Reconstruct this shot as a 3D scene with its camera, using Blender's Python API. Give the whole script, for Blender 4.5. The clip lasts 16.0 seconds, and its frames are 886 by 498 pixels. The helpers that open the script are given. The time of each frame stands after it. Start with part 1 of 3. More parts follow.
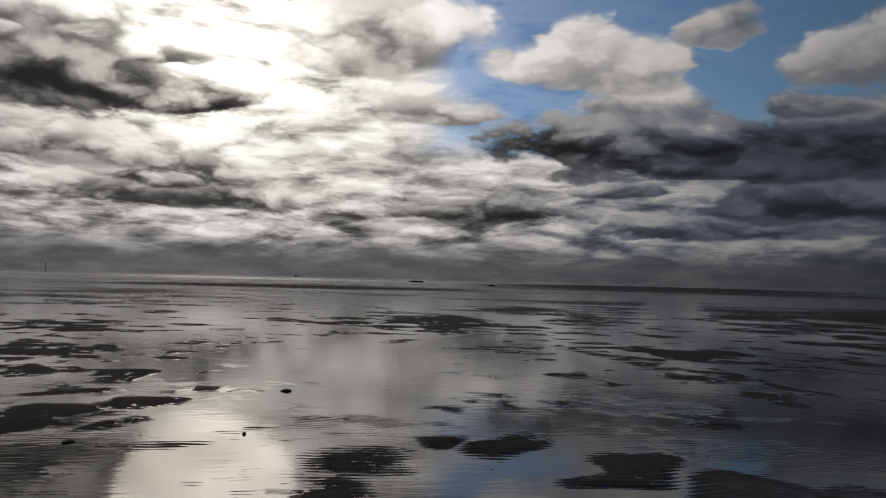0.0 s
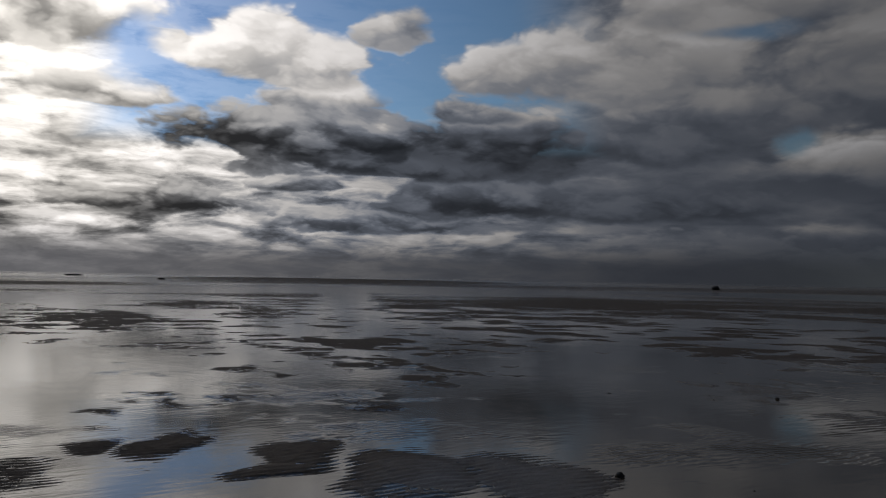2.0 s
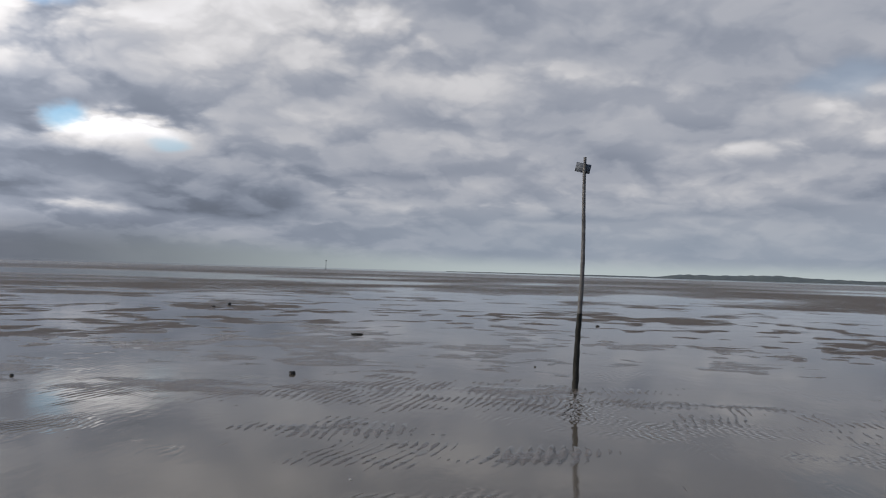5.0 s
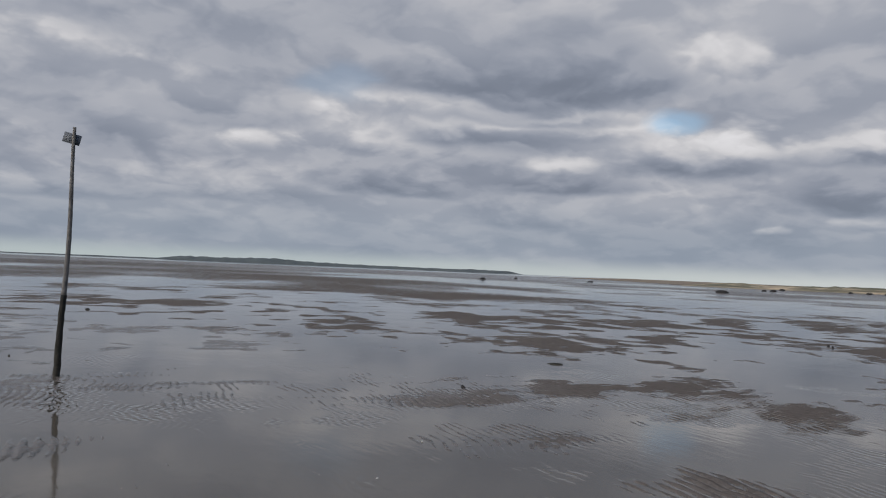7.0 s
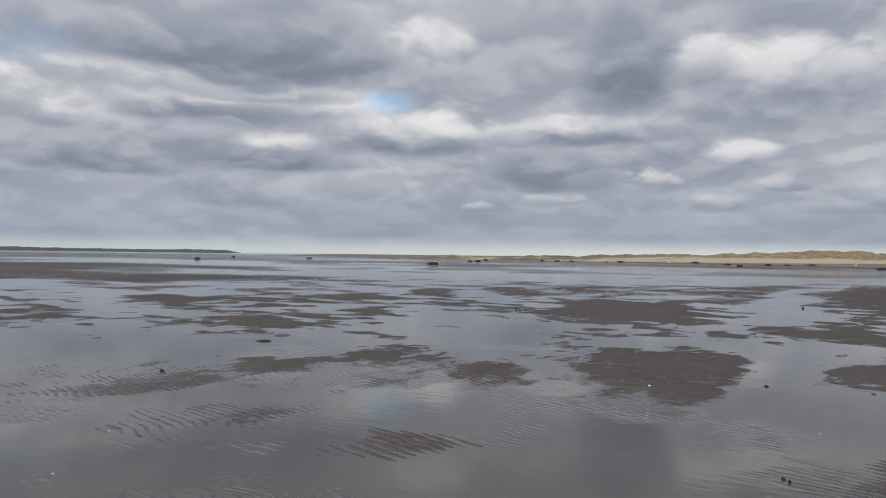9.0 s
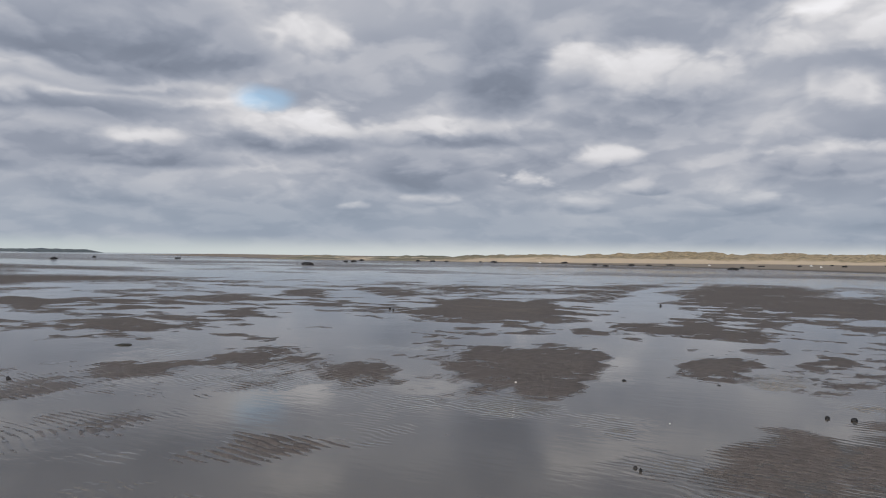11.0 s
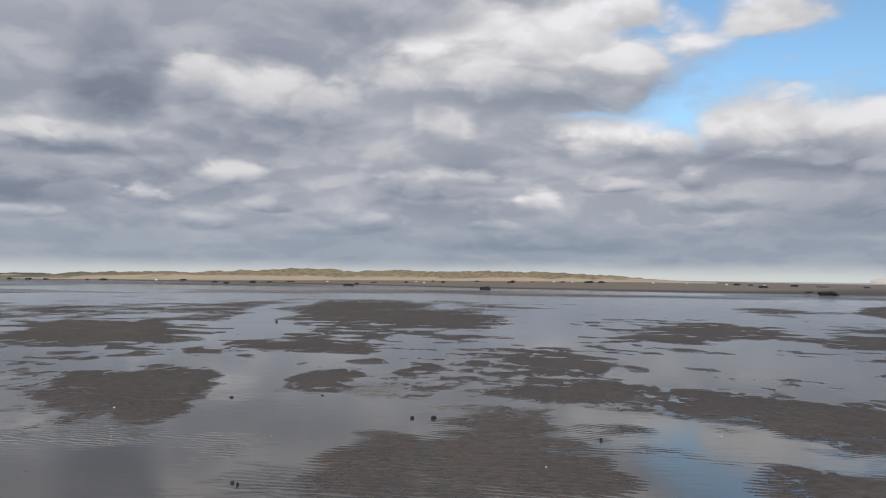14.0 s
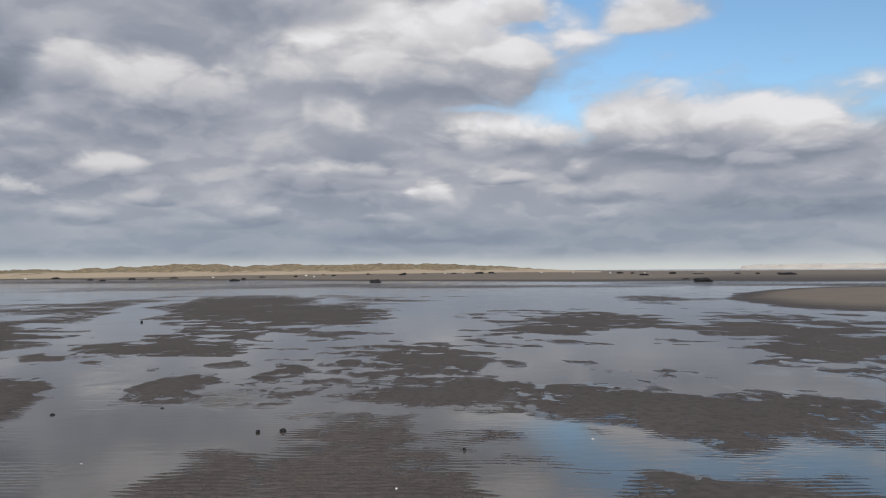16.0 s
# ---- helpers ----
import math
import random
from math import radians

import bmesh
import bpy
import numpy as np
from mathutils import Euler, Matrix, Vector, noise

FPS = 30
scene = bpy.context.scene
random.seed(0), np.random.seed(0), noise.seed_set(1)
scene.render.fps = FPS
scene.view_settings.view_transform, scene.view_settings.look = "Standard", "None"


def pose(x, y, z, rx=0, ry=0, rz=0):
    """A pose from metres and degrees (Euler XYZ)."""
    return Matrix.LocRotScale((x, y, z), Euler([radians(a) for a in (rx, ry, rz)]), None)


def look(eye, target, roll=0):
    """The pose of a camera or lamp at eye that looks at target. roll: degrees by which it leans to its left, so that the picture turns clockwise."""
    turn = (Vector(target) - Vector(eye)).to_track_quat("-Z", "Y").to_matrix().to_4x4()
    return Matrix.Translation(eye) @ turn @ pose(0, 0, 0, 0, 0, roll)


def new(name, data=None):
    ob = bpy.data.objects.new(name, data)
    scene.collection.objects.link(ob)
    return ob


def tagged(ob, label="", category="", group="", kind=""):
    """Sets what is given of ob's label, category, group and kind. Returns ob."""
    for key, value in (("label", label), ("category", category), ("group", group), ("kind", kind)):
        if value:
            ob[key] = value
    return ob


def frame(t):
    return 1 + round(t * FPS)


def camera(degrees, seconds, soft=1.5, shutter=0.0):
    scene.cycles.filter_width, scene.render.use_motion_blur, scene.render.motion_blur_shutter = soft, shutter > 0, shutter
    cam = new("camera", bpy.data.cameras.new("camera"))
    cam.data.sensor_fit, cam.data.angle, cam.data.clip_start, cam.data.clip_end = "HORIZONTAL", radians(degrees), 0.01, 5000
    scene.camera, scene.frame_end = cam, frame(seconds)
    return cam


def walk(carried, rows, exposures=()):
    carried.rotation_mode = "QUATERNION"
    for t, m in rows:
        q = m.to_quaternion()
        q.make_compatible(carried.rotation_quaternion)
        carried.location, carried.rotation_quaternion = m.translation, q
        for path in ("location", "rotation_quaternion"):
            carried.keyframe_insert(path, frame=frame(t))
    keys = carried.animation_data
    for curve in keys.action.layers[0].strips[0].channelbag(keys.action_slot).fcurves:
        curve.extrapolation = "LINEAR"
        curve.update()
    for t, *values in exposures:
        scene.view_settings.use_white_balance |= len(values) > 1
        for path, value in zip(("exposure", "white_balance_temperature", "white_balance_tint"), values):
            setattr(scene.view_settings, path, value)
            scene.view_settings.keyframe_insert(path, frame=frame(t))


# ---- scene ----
LENS = 58.36
cam = camera(LENS, 16.0, soft=1.1)
PATH = [
    (0, pose(-0.000, -0.000, 1.600, 92.22, -1.41, -10.78)),
    (0.5, pose(-0.012, -0.034, 1.602, 92.05, -1.58, -19.34)),
    (1, pose(-0.002, -0.052, 1.606, 91.94, -2.43, -21.93)),
    (1.5, pose(0.029, -0.090, 1.601, 92.13, -1.81, -27.83)),
    (2, pose(0.074, -0.115, 1.601, 92.14, -1.03, -33.80)),
    (2.5, pose(0.121, -0.199, 1.599, 92.20, -1.09, -43.24)),
    (3, pose(0.119, -0.290, 1.604, 92.31, -1.16, -54.79)),
    (3.2, pose(0.095, -0.339, 1.604, 92.29, -1.27, -57.70)),
    (5.3, pose(-0.008, -0.466, 1.609, 91.71, -1.88, -89.98)),
    (5.5, pose(-0.011, -0.453, 1.606, 91.85, -1.96, -94.41)),
    (6, pose(-0.015, -0.475, 1.603, 91.97, -2.26, -103.10)),
    (6.5, pose(-0.080, -0.513, 1.605, 92.10, -2.76, -112.37)),
    (7, pose(-0.160, -0.531, 1.600, 91.57, -2.44, -118.66)),
    (7.5, pose(-0.227, -0.557, 1.595, 91.72, -1.84, -126.46)),
    (8, pose(-0.305, -0.566, 1.592, 91.12, -1.11, -131.69)),
    (8.5, pose(-0.372, -0.594, 1.596, 90.39, -1.12, -135.24)),
    (8.7, pose(-0.400, -0.615, 1.594, 90.39, -0.94, -136.59)),
    (10.8, pose(-0.485, -0.668, 1.597, 90.53, -0.77, -147.34)),
    (11, pose(-0.496, -0.662, 1.595, 90.56, -0.79, -147.59)),
    (11.5, pose(-0.531, -0.632, 1.596, 90.59, -0.81, -153.80)),
    (12, pose(-0.526, -0.632, 1.599, 90.68, -1.29, -156.21)),
    (12.5, pose(-0.569, -0.596, 1.594, 91.11, -1.65, -158.36)),
    (13, pose(-0.611, -0.601, 1.596, 92.09, -1.78, -164.71)),
    (13.5, pose(-0.656, -0.612, 1.596, 92.15, -1.75, -166.84)),
    (14, pose(-0.699, -0.604, 1.596, 92.10, -0.61, -174.39)),
    (14.5, pose(-0.743, -0.668, 1.585, 92.05, -0.27, -180.22)),
    (15, pose(-0.742, -0.644, 1.587, 91.90, -0.56, -181.11)),
    (15.5, pose(-0.739, -0.639, 1.587, 91.72, -0.83, -181.27)),
    (15.7, pose(-0.746, -0.655, 1.588, 91.72, -0.80, -181.30)),
    (16, pose(-1.056, -1.506, 1.614, 91.57, 0.41, -182.12)),
]
EXPOSURES = [(0.0, -3.05), (1.0, -2.9), (1.5, -2.95), (2.2, -2.25), (3.0, -1.2), (5.3, -0.05), (7.0, -0.07), (9.5, 0.1), (11.5, 0.1), (12.3, -0.04), (13.0, -0.03), (14.0, 0.0), (16.0, -0.06)]
walk(cam, PATH, EXPOSURES)

# ---- sky and sun ----
SUN_AZ, SUN_EL = -5.3, 15.5
sun_dir = Vector((math.sin(radians(SUN_AZ)) * math.cos(radians(SUN_EL)),
                  math.cos(radians(SUN_AZ)) * math.cos(radians(SUN_EL)), math.sin(radians(SUN_EL))))
sun = new("sun", bpy.data.lights.new("sun", "SUN"))
sun.data.energy, sun.data.angle, sun.data.color = 0.4, radians(12), (1.0, 0.9, 0.78)
sun.matrix_world = look(sun_dir * 100, (0, 0, 0))

# heaps and banks of cloud: azimuth, elevation, half width, height (degrees), shade of base and of top
NEAR_SUN = [
    (-7.3, 5.19, 8.5, 1.95, 0.42, 0.69),
    (-8.1, 6.82, 5.9, 2.25, 0.40, 0.73),
    (-15.1, 7.85, 6.3, 2.15, 0.45, 0.79),
    (13.6, 4.77, 6.3, 1.42, 0.32, 0.55),
    (23.8, 6.42, 3.1, 0.94, 0.40, 0.72),
    (35.1, 5.24, 7.4, 2.59, 0.34, 0.53),
    (22.9, 9.75, 12.0, 2.82, 0.28, 0.61),
    (38.2, 9.60, 7.6, 2.91, 0.33, 0.60),
    (5.7, 16.41, 7.7, 5.26, 0.59, 0.92),
    (10.1, 11.67, 5.1, 1.66, 0.59, 0.86),
    (21.7, 14.68, 6.5, 3.35, 0.75, 0.92),
    (25.0, 12.46, 5.6, 1.77, 0.63, 0.94),
]
NEAR_SUN_HIGH = [
    (30.1, 17.31, 3.1, 2.45, 0.62, 0.90),
    (38.5, 14.13, 5.0, 3.27, 0.71, 1.06),
    (37.9, 10.98, 7.0, 2.16, 0.40, 0.94),
    (-16.1, 12.05, 8.3, 4.59, 0.34, 0.56),
    (-8.0, 11.66, 5.1, 1.94, 0.34, 0.56),
    (-9.2, 14.73, 3.5, 1.53, 0.48, 0.75),
    (-18.4, 16.24, 4.4, 2.09, 0.56, 0.94),
    (13.7, 15.77, 1.4, 0.73, 0.56, 0.73),
    (-0.4, 12.06, 1.8, 1.36, 0.77, 0.98),
]
DARK_BANK = [
    (33.2, 8.50, 13.5, 3.34, 0.33, 0.43),
    (45.0, 14.19, 9.9, 4.92, 0.70, 0.97),
    (55.1, 18.30, 8.2, 3.65, 0.75, 0.97),
    (35.6, 11.74, 4.2, 1.46, 0.44, 0.85),
    (53.2, 11.80, 8.5, 5.08, 0.53, 0.97),
    (48.7, 9.20, 6.5, 3.06, 0.47, 0.58),
    (68.3, 13.80, 10.6, 7.84, 0.65, 0.87),
    (61.8, 12.90, 2.3, 2.32, 0.74, 1.02),
    (75.3, 9.10, 11.1, 4.46, 0.62, 0.78),
    (71.2, 10.25, 2.3, 1.72, 0.69, 0.91),
    (61.8, 8.02, 6.4, 2.10, 0.66, 1.08),
    (67.4, 4.63, 7.4, 3.47, 0.46, 0.59),
    (77.0, 3.50, 4.6, 2.06, 0.61, 0.89),
    (53.9, 4.21, 3.9, 0.77, 0.55, 0.78),
    (60.5, 3.14, 3.4, 1.02, 0.57, 0.80),
]
DARK_BANK_LOW = [
    (33.7, 7.60, 12.4, 1.32, 0.44, 0.81),
    (29.4, 3.82, 7.3, 1.67, 0.40, 0.71),
    (47.8, 4.96, 11.3, 2.68, 0.44, 0.54),
    (50.1, 3.56, 0.8, 0.40, 0.56, 0.76),
    (80.5, 6.25, 5.3, 3.32, 0.64, 0.81),
]
EAST = [
    (87.5, 11.55, 10.7, 3.31, 0.62, 0.78),
    (79.5, 7.41, 8.2, 2.45, 0.60, 0.78),
    (114.2, 8.66, 7.3, 2.01, 0.63, 0.85),
    (120.8, 11.31, 7.8, 1.85, 0.63, 0.89),
    (115.2, 6.01, 5.8, 2.00, 0.55, 0.64),
    (104.9, 8.23, 1.5, 1.24, 0.67, 0.85),
    (103.6, 4.86, 8.5, 1.65, 0.60, 0.73),
    (76.5, 3.93, 4.8, 1.78, 0.58, 0.77),
    (92.3, 4.19, 5.1, 1.29, 0.58, 0.73),
    (127.2, 6.48, 6.3, 1.92, 0.55, 0.65),
    (100.5, 16.91, 10.7, 4.59, 0.63, 0.67),
    (123.3, 13.65, 11.1, 3.96, 0.57, 0.66),
    (102.2, 10.24, 5.3, 2.23, 0.61, 0.68),
    (124.4, 3.66, 3.0, 0.93, 0.58, 0.66),
]
EAST_HIGH = [
    (121.5, 9.92, 8.9, 2.61, 0.57, 0.85),
    (125.5, 11.30, 5.3, 1.72, 0.62, 0.85),
    (136.0, 8.08, 6.1, 2.66, 0.55, 0.85),
    (137.9, 13.56, 3.0, 4.12, 0.62, 0.81),
    (150.7, 8.55, 6.1, 1.64, 0.57, 0.80),
    (153.5, 5.05, 1.9, 1.27, 0.65, 0.88),
    (146.4, 3.99, 2.2, 0.59, 0.60, 0.79),
    (140.4, 3.37, 1.3, 0.44, 0.60, 0.80),
    (146.5, 5.47, 5.4, 2.24, 0.53, 0.61),
    (127.5, 14.02, 7.3, 3.30, 0.55, 0.62),
    (128.3, 7.53, 2.7, 0.99, 0.62, 0.80),
    (104.6, 8.15, 1.8, 1.10, 0.65, 0.84),
    (157.4, 12.20, 2.1, 3.30, 0.62, 0.82),
]
SOUTH_EAST = [
    (161.3, 10.57, 6.9, 4.48, 0.61, 0.81),
    (174.0, 10.19, 1.4, 2.65, 0.66, 0.83),
    (159.6, 6.93, 2.7, 1.05, 0.60, 0.80),
    (176.4, 6.98, 2.6, 1.04, 0.60, 0.81),
    (153.7, 5.02, 1.9, 1.24, 0.60, 0.85),
    (167.6, 3.46, 3.6, 1.28, 0.55, 0.77),
    (145.5, 3.88, 1.6, 0.68, 0.60, 0.77),
    (157.7, 3.63, 2.0, 0.95, 0.57, 0.78),
    (173.9, 6.20, 3.9, 1.32, 0.56, 0.74),
    (151.4, 11.72, 3.3, 5.55, 0.54, 0.59),
    (123.7, 12.80, 7.8, 3.09, 0.49, 0.56),
    (146.9, 8.50, 5.3, 1.59, 0.56, 0.79),
    (161.8, 4.88, 1.5, 0.83, 0.56, 0.73),
    (140.9, 3.37, 1.2, 0.45, 0.60, 0.77),
]
SOUTH = [
    (167.0, 18.63, 8.2, 3.89, 0.62, 0.77),
    (181.9, 13.58, 12.0, 5.81, 0.62, 0.87),
    (187.2, 9.10, 5.2, 2.21, 0.59, 0.90),
    (196.8, 9.11, 5.7, 3.28, 0.58, 0.85),
    (174.4, 9.92, 2.0, 2.96, 0.66, 0.86),
    (162.1, 11.83, 6.5, 3.97, 0.60, 0.84),
    (180.8, 5.14, 1.4, 1.24, 0.66, 0.88),
    (191.6, 6.57, 1.3, 1.39, 0.62, 0.80),
    (173.3, 6.57, 3.5, 1.47, 0.58, 0.76),
    (153.5, 8.46, 2.3, 1.37, 0.62, 0.81),
    (169.2, 3.60, 1.8, 1.03, 0.58, 0.77),
    (177.6, 3.69, 2.1, 0.59, 0.60, 0.75),
    (186.4, 6.43, 2.0, 0.75, 0.60, 0.75),
    (193.5, 3.62, 1.0, 0.77, 0.62, 0.77),
]
SOUTH_LOW = [
    (202.8, 8.22, 10.7, 4.05, 0.58, 0.87),
    (208.9, 5.48, 3.8, 1.51, 0.56, 0.78),
    (193.1, 5.11, 3.1, 1.17, 0.56, 0.73),
    (187.7, 18.13, 2.7, 2.46, 0.78, 0.93),
    (197.5, 17.25, 4.0, 2.83, 0.78, 0.93),
    (205.3, 3.96, 7.8, 2.08, 0.53, 0.61),
    (181.1, 2.43, 8.9, 1.57, 0.54, 0.63),
]
# gaps to the clear sky: azimuth, elevation, half width, half height, clearness
HOLES = [
    (12.5, 14.90, 2.2, 2.55, 1),
    (29.4, 13.82, 1.4, 1.60, 1),
    (57.2, 9.35, 1.3, 0.96, 0.8),
    (64.4, 7.92, 1.4, 0.67, 0.5),
    (30.4, 13.26, 1.3, 1.06, 1),
    (54.3, 16.81, 3.3, 0.64, 0.8),
    (133.6, 10.79, 2.5, 0.89, 0.4),
    (133.1, 10.65, 1.7, 0.77, 0.5),
    (110.6, 13.14, 3.2, 1.49, 0.2),
    (186.7, 11.37, 3.6, 0.31, 0.4),
]
CLOUDS = sorted(NEAR_SUN + NEAR_SUN_HIGH + DARK_BANK + DARK_BANK_LOW + EAST + EAST_HIGH + SOUTH_EAST + SOUTH + SOUTH_LOW, key=lambda row: row[1])


class Nodes:
    """Short hand for writing node graphs."""

    def __init__(self, tree):
        self.tree = tree
        tree.nodes.clear()

    def put(self, kind, **values):
        node = self.tree.nodes.new(kind)
        for key, value in values.items():
            setattr(node, key, value)
        return node

    def wire(self, value, socket):
        if isinstance(value, bpy.types.NodeSocket):
            self.tree.links.new(value, socket)
        else:
            socket.default_value = value

    def math(self, op, a, b=0.0, c=0.0, clamp=False):
        node = self.put("ShaderNodeMath", operation=op, use_clamp=clamp)
        for i, v in enumerate((a, b, c)):
            self.wire(v, node.inputs[i])
        return node.outputs[0]

    def vec(self, op, a, b=None, scale=None):
        node = self.put("ShaderNodeVectorMath", operation=op)
        self.wire(a, node.inputs[0])
        if b is not None:
            self.wire(b, node.inputs[1])
        if scale is not None:
            self.wire(scale, node.inputs["Scale"])
        return node.outputs["Value"] if op in ("DOT_PRODUCT", "LENGTH") else node.outputs["Vector"]

    def ramp(self, value, lo, hi, a=0.0, b=1.0, smooth=True):
        node = self.put("ShaderNodeMapRange", interpolation_type="SMOOTHSTEP" if smooth else "LINEAR")
        for i, v in enumerate((value, lo, hi, a, b)):
            self.wire(v, node.inputs[i])
        return node.outputs[0]

    def noise(self, vector, scale, detail=4.0, rough=0.55, distort=0.0, colour=False):
        node = self.put("ShaderNodeTexNoise")
        self.wire(vector, node.inputs["Vector"])
        for key, v in (("Scale", scale), ("Detail", detail), ("Roughness", rough), ("Distortion", distort)):
            self.wire(v, node.inputs[key])
        return node.outputs["Color" if colour else "Fac"]

    def mix(self, fac, a, b, blend="MIX"):
        node = self.put("ShaderNodeMix", data_type="RGBA", blend_type=blend)
        self.wire(fac, node.inputs[0])
        self.wire(a, node.inputs[6])
        self.wire(b, node.inputs[7])
        return node.outputs[2]

    def xyz(self, x, y, z=0.0):
        node = self.put("ShaderNodeCombineXYZ")
        for i, v in enumerate((x, y, z)):
            self.wire(v, node.inputs[i])
        return node.outputs[0]

    def split(self, vector):
        node = self.put("ShaderNodeSeparateXYZ")
        self.wire(vector, node.inputs[0])
        return node.outputs

    def blend(self, fac, a, b):
        node = self.put("ShaderNodeMix", data_type="FLOAT")
        for i, v in ((0, fac), (2, a), (3, b)):
            self.wire(v, node.inputs[i])
        return node.outputs[0]

    def within(self, value, middle, half):
        """Place in a stretch: -1 to 1."""
        return self.math("MULTIPLY_ADD", value, 1 / half, -middle / half)


def build_sky():
    """A broken stratocumulus sky over a clear-sky background."""
    world = bpy.data.worlds.new("sky")
    scene.world = world
    world.use_nodes = True
    n = Nodes(world.node_tree)
    way = n.put("ShaderNodeTexCoord").outputs["Generated"]
    x, y, z = n.split(way)
    up = n.math("MAXIMUM", z, 0.0)
    # azimuth and elevation in degrees
    mid = radians(95)
    ahead = n.vec("DOT_PRODUCT", way, (math.sin(mid), math.cos(mid), 0))
    right = n.vec("DOT_PRODUCT", way, (math.cos(mid), -math.sin(mid), 0))
    az = n.math("MULTIPLY_ADD", n.math("ARCTAN2", right, ahead), 57.2958, 95.0)
    el = n.math("MULTIPLY", n.math("ARCSINE", up), 57.2958)
    # the cloud layer seen from below
    near = n.math("DIVIDE", 1.0, n.math("ADD", up, 0.32))
    flat = n.vec("SCALE", n.xyz(x, y), scale=near)
    bend = n.vec("SUBTRACT", n.noise(flat, 3.2, 5, 0.55, colour=True), (0.5, 0.5, 0.5))
    high = n.ramp(el, 0.0, 14.0, 0.12, 1.0, False)
    angle = n.vec("ADD", n.xyz(az, el), n.vec("MULTIPLY", bend, n.xyz(n.math("MULTIPLY_ADD", high, 3.0, 3.0), n.math("MULTIPLY", high, 2.0))))
    across, upward, _ = n.split(angle)
    curl = n.vec("ADD", flat, n.vec("SCALE", bend, scale=0.22))

    to_sun = n.math("MAXIMUM", n.vec("DOT_PRODUCT", way, tuple(sun_dir)), 0.0)
    broad = n.math("POWER", to_sun, 4.0)
    crisp = n.ramp(broad, 0.02, 0.5, 0.47, 0.53)

    def heaps(layer):
        """Rounded billows on a ragged sheet."""
        puff = n.put("ShaderNodeTexVoronoi", feature="SMOOTH_F1")
        n.wire(layer, puff.inputs["Vector"])
        for key, v in (("Scale", 5.5), ("Detail", 3.6), ("Roughness", crisp), ("Smoothness", 0.4)):
            n.wire(v, puff.inputs[key])
        sheet = n.math("SUBTRACT", n.noise(layer, 2.6, 4, 0.5), 0.5)
        return n.math("MULTIPLY_ADD", sheet, 0.9, n.math("SUBTRACT", n.ramp(broad, 0.02, 0.5, 0.88, 0.93), puff.outputs["Distance"]))

    own = heaps(curl)
    lit = n.math("SUBTRACT", own, heaps(n.vec("SCALE", curl, scale=0.955)))
    lit = n.math("MAXIMUM", n.math("MINIMUM", lit, 0.25), -0.25)
    ragged = n.math("MULTIPLY", own, n.ramp(broad, 0.05, 0.5, -0.8, -0.85))
    relief = n.math("MULTIPLY", own, n.ramp(broad, 0.05, 0.5, 0.34, 0.6))
    # edges are crisp against the light and soft away from it
    inner, outer = n.ramp(broad, 0.05, 0.5, 0.62, 0.85), n.ramp(broad, 0.05, 0.5, 1.35, 1.2)
    # the layer between the heaps: long slits of light towards the sun, a soft grey sheet away from it
    slits = n.noise(n.vec("MULTIPLY", angle, (0.19, 0.85, 1.0)), 1.0, 6, 0.58, 0.25)
    sunward = n.ramp(az, 22.0, 62.0, 1.0, 0.0)
    away = n.math("MULTIPLY_ADD", n.math("SUBTRACT", n.noise(flat, 2.2, 3, 0.45), 0.5), 0.3, n.ramp(az, 60.0, 100.0, 0.57, 0.67))
    tone = n.blend(sunward, away, n.ramp(slits, 0.32, 0.66, n.ramp(el, 4.0, 9.0, 0.4, 0.6), 0.97))
    cover = n.math("MAXIMUM", n.ramp(el, 8.5, 11.0, 1.0, 0.0), n.math("MULTIPLY", n.ramp(az, 38.0, 46.0), n.ramp(az, 184.0, 192.0, 1.0, 0.0)))
    cover = n.math("MAXIMUM", cover, n.ramp(az, 8.0, 13.0, 1.0, 0.0))
    for far, up_to, wide, tall, base, top in CLOUDS:
        u, v = n.within(across, far, wide), n.within(upward, up_to, tall)
        out = n.vec("LENGTH", n.xyz(u, n.math("MAXIMUM", v, n.math("MULTIPLY", v, -2.33))))
        mask = n.ramp(n.math("ADD", out, ragged), outer, inner)
        shade = n.ramp(n.math("ADD", relief, v), -0.35, 0.6, base, top)
        tone, cover = n.blend(mask, tone, shade), n.math("MAXIMUM", cover, mask)
    for far, up_to, wide, tall, clearness in HOLES:
        out = n.math("SUBTRACT", n.vec("LENGTH", n.xyz(n.within(across, far, wide), n.within(upward, up_to, tall))), n.math("MULTIPLY", ragged, 0.9))
        cover = n.math("MINIMUM", cover, n.ramp(out, 0.3, 1.3, 1.0 - clearness, 1.0))
    # relief of the billows, stronger against the light
    tone = n.math("MULTIPLY_ADD", lit, n.math("MULTIPLY_ADD", broad, 0.24, 0.14), tone)
    tone = n.math("MULTIPLY_ADD", own, n.math("MULTIPLY_ADD", broad, 0.12, 0.03), tone)
    tone = n.math("MAXIMUM", n.math("MINIMUM", tone, 1.15), 0.2)
    wide = n.math("POWER", to_sun, 16.0)
    tight = n.math("POWER", to_sun, 260.0)
    hue = n.mix(n.ramp(broad, 0.45, 0.85), (0.86, 0.985, 1.26, 1), (1.0, 0.995, 1.02, 1))
    hue = n.mix(n.ramp(tone, 0.45, 0.85), hue, (1.0, 0.99, 1.02, 1))
    cloud = n.vec("SCALE", hue, scale=n.math("POWER", tone, 2.2))
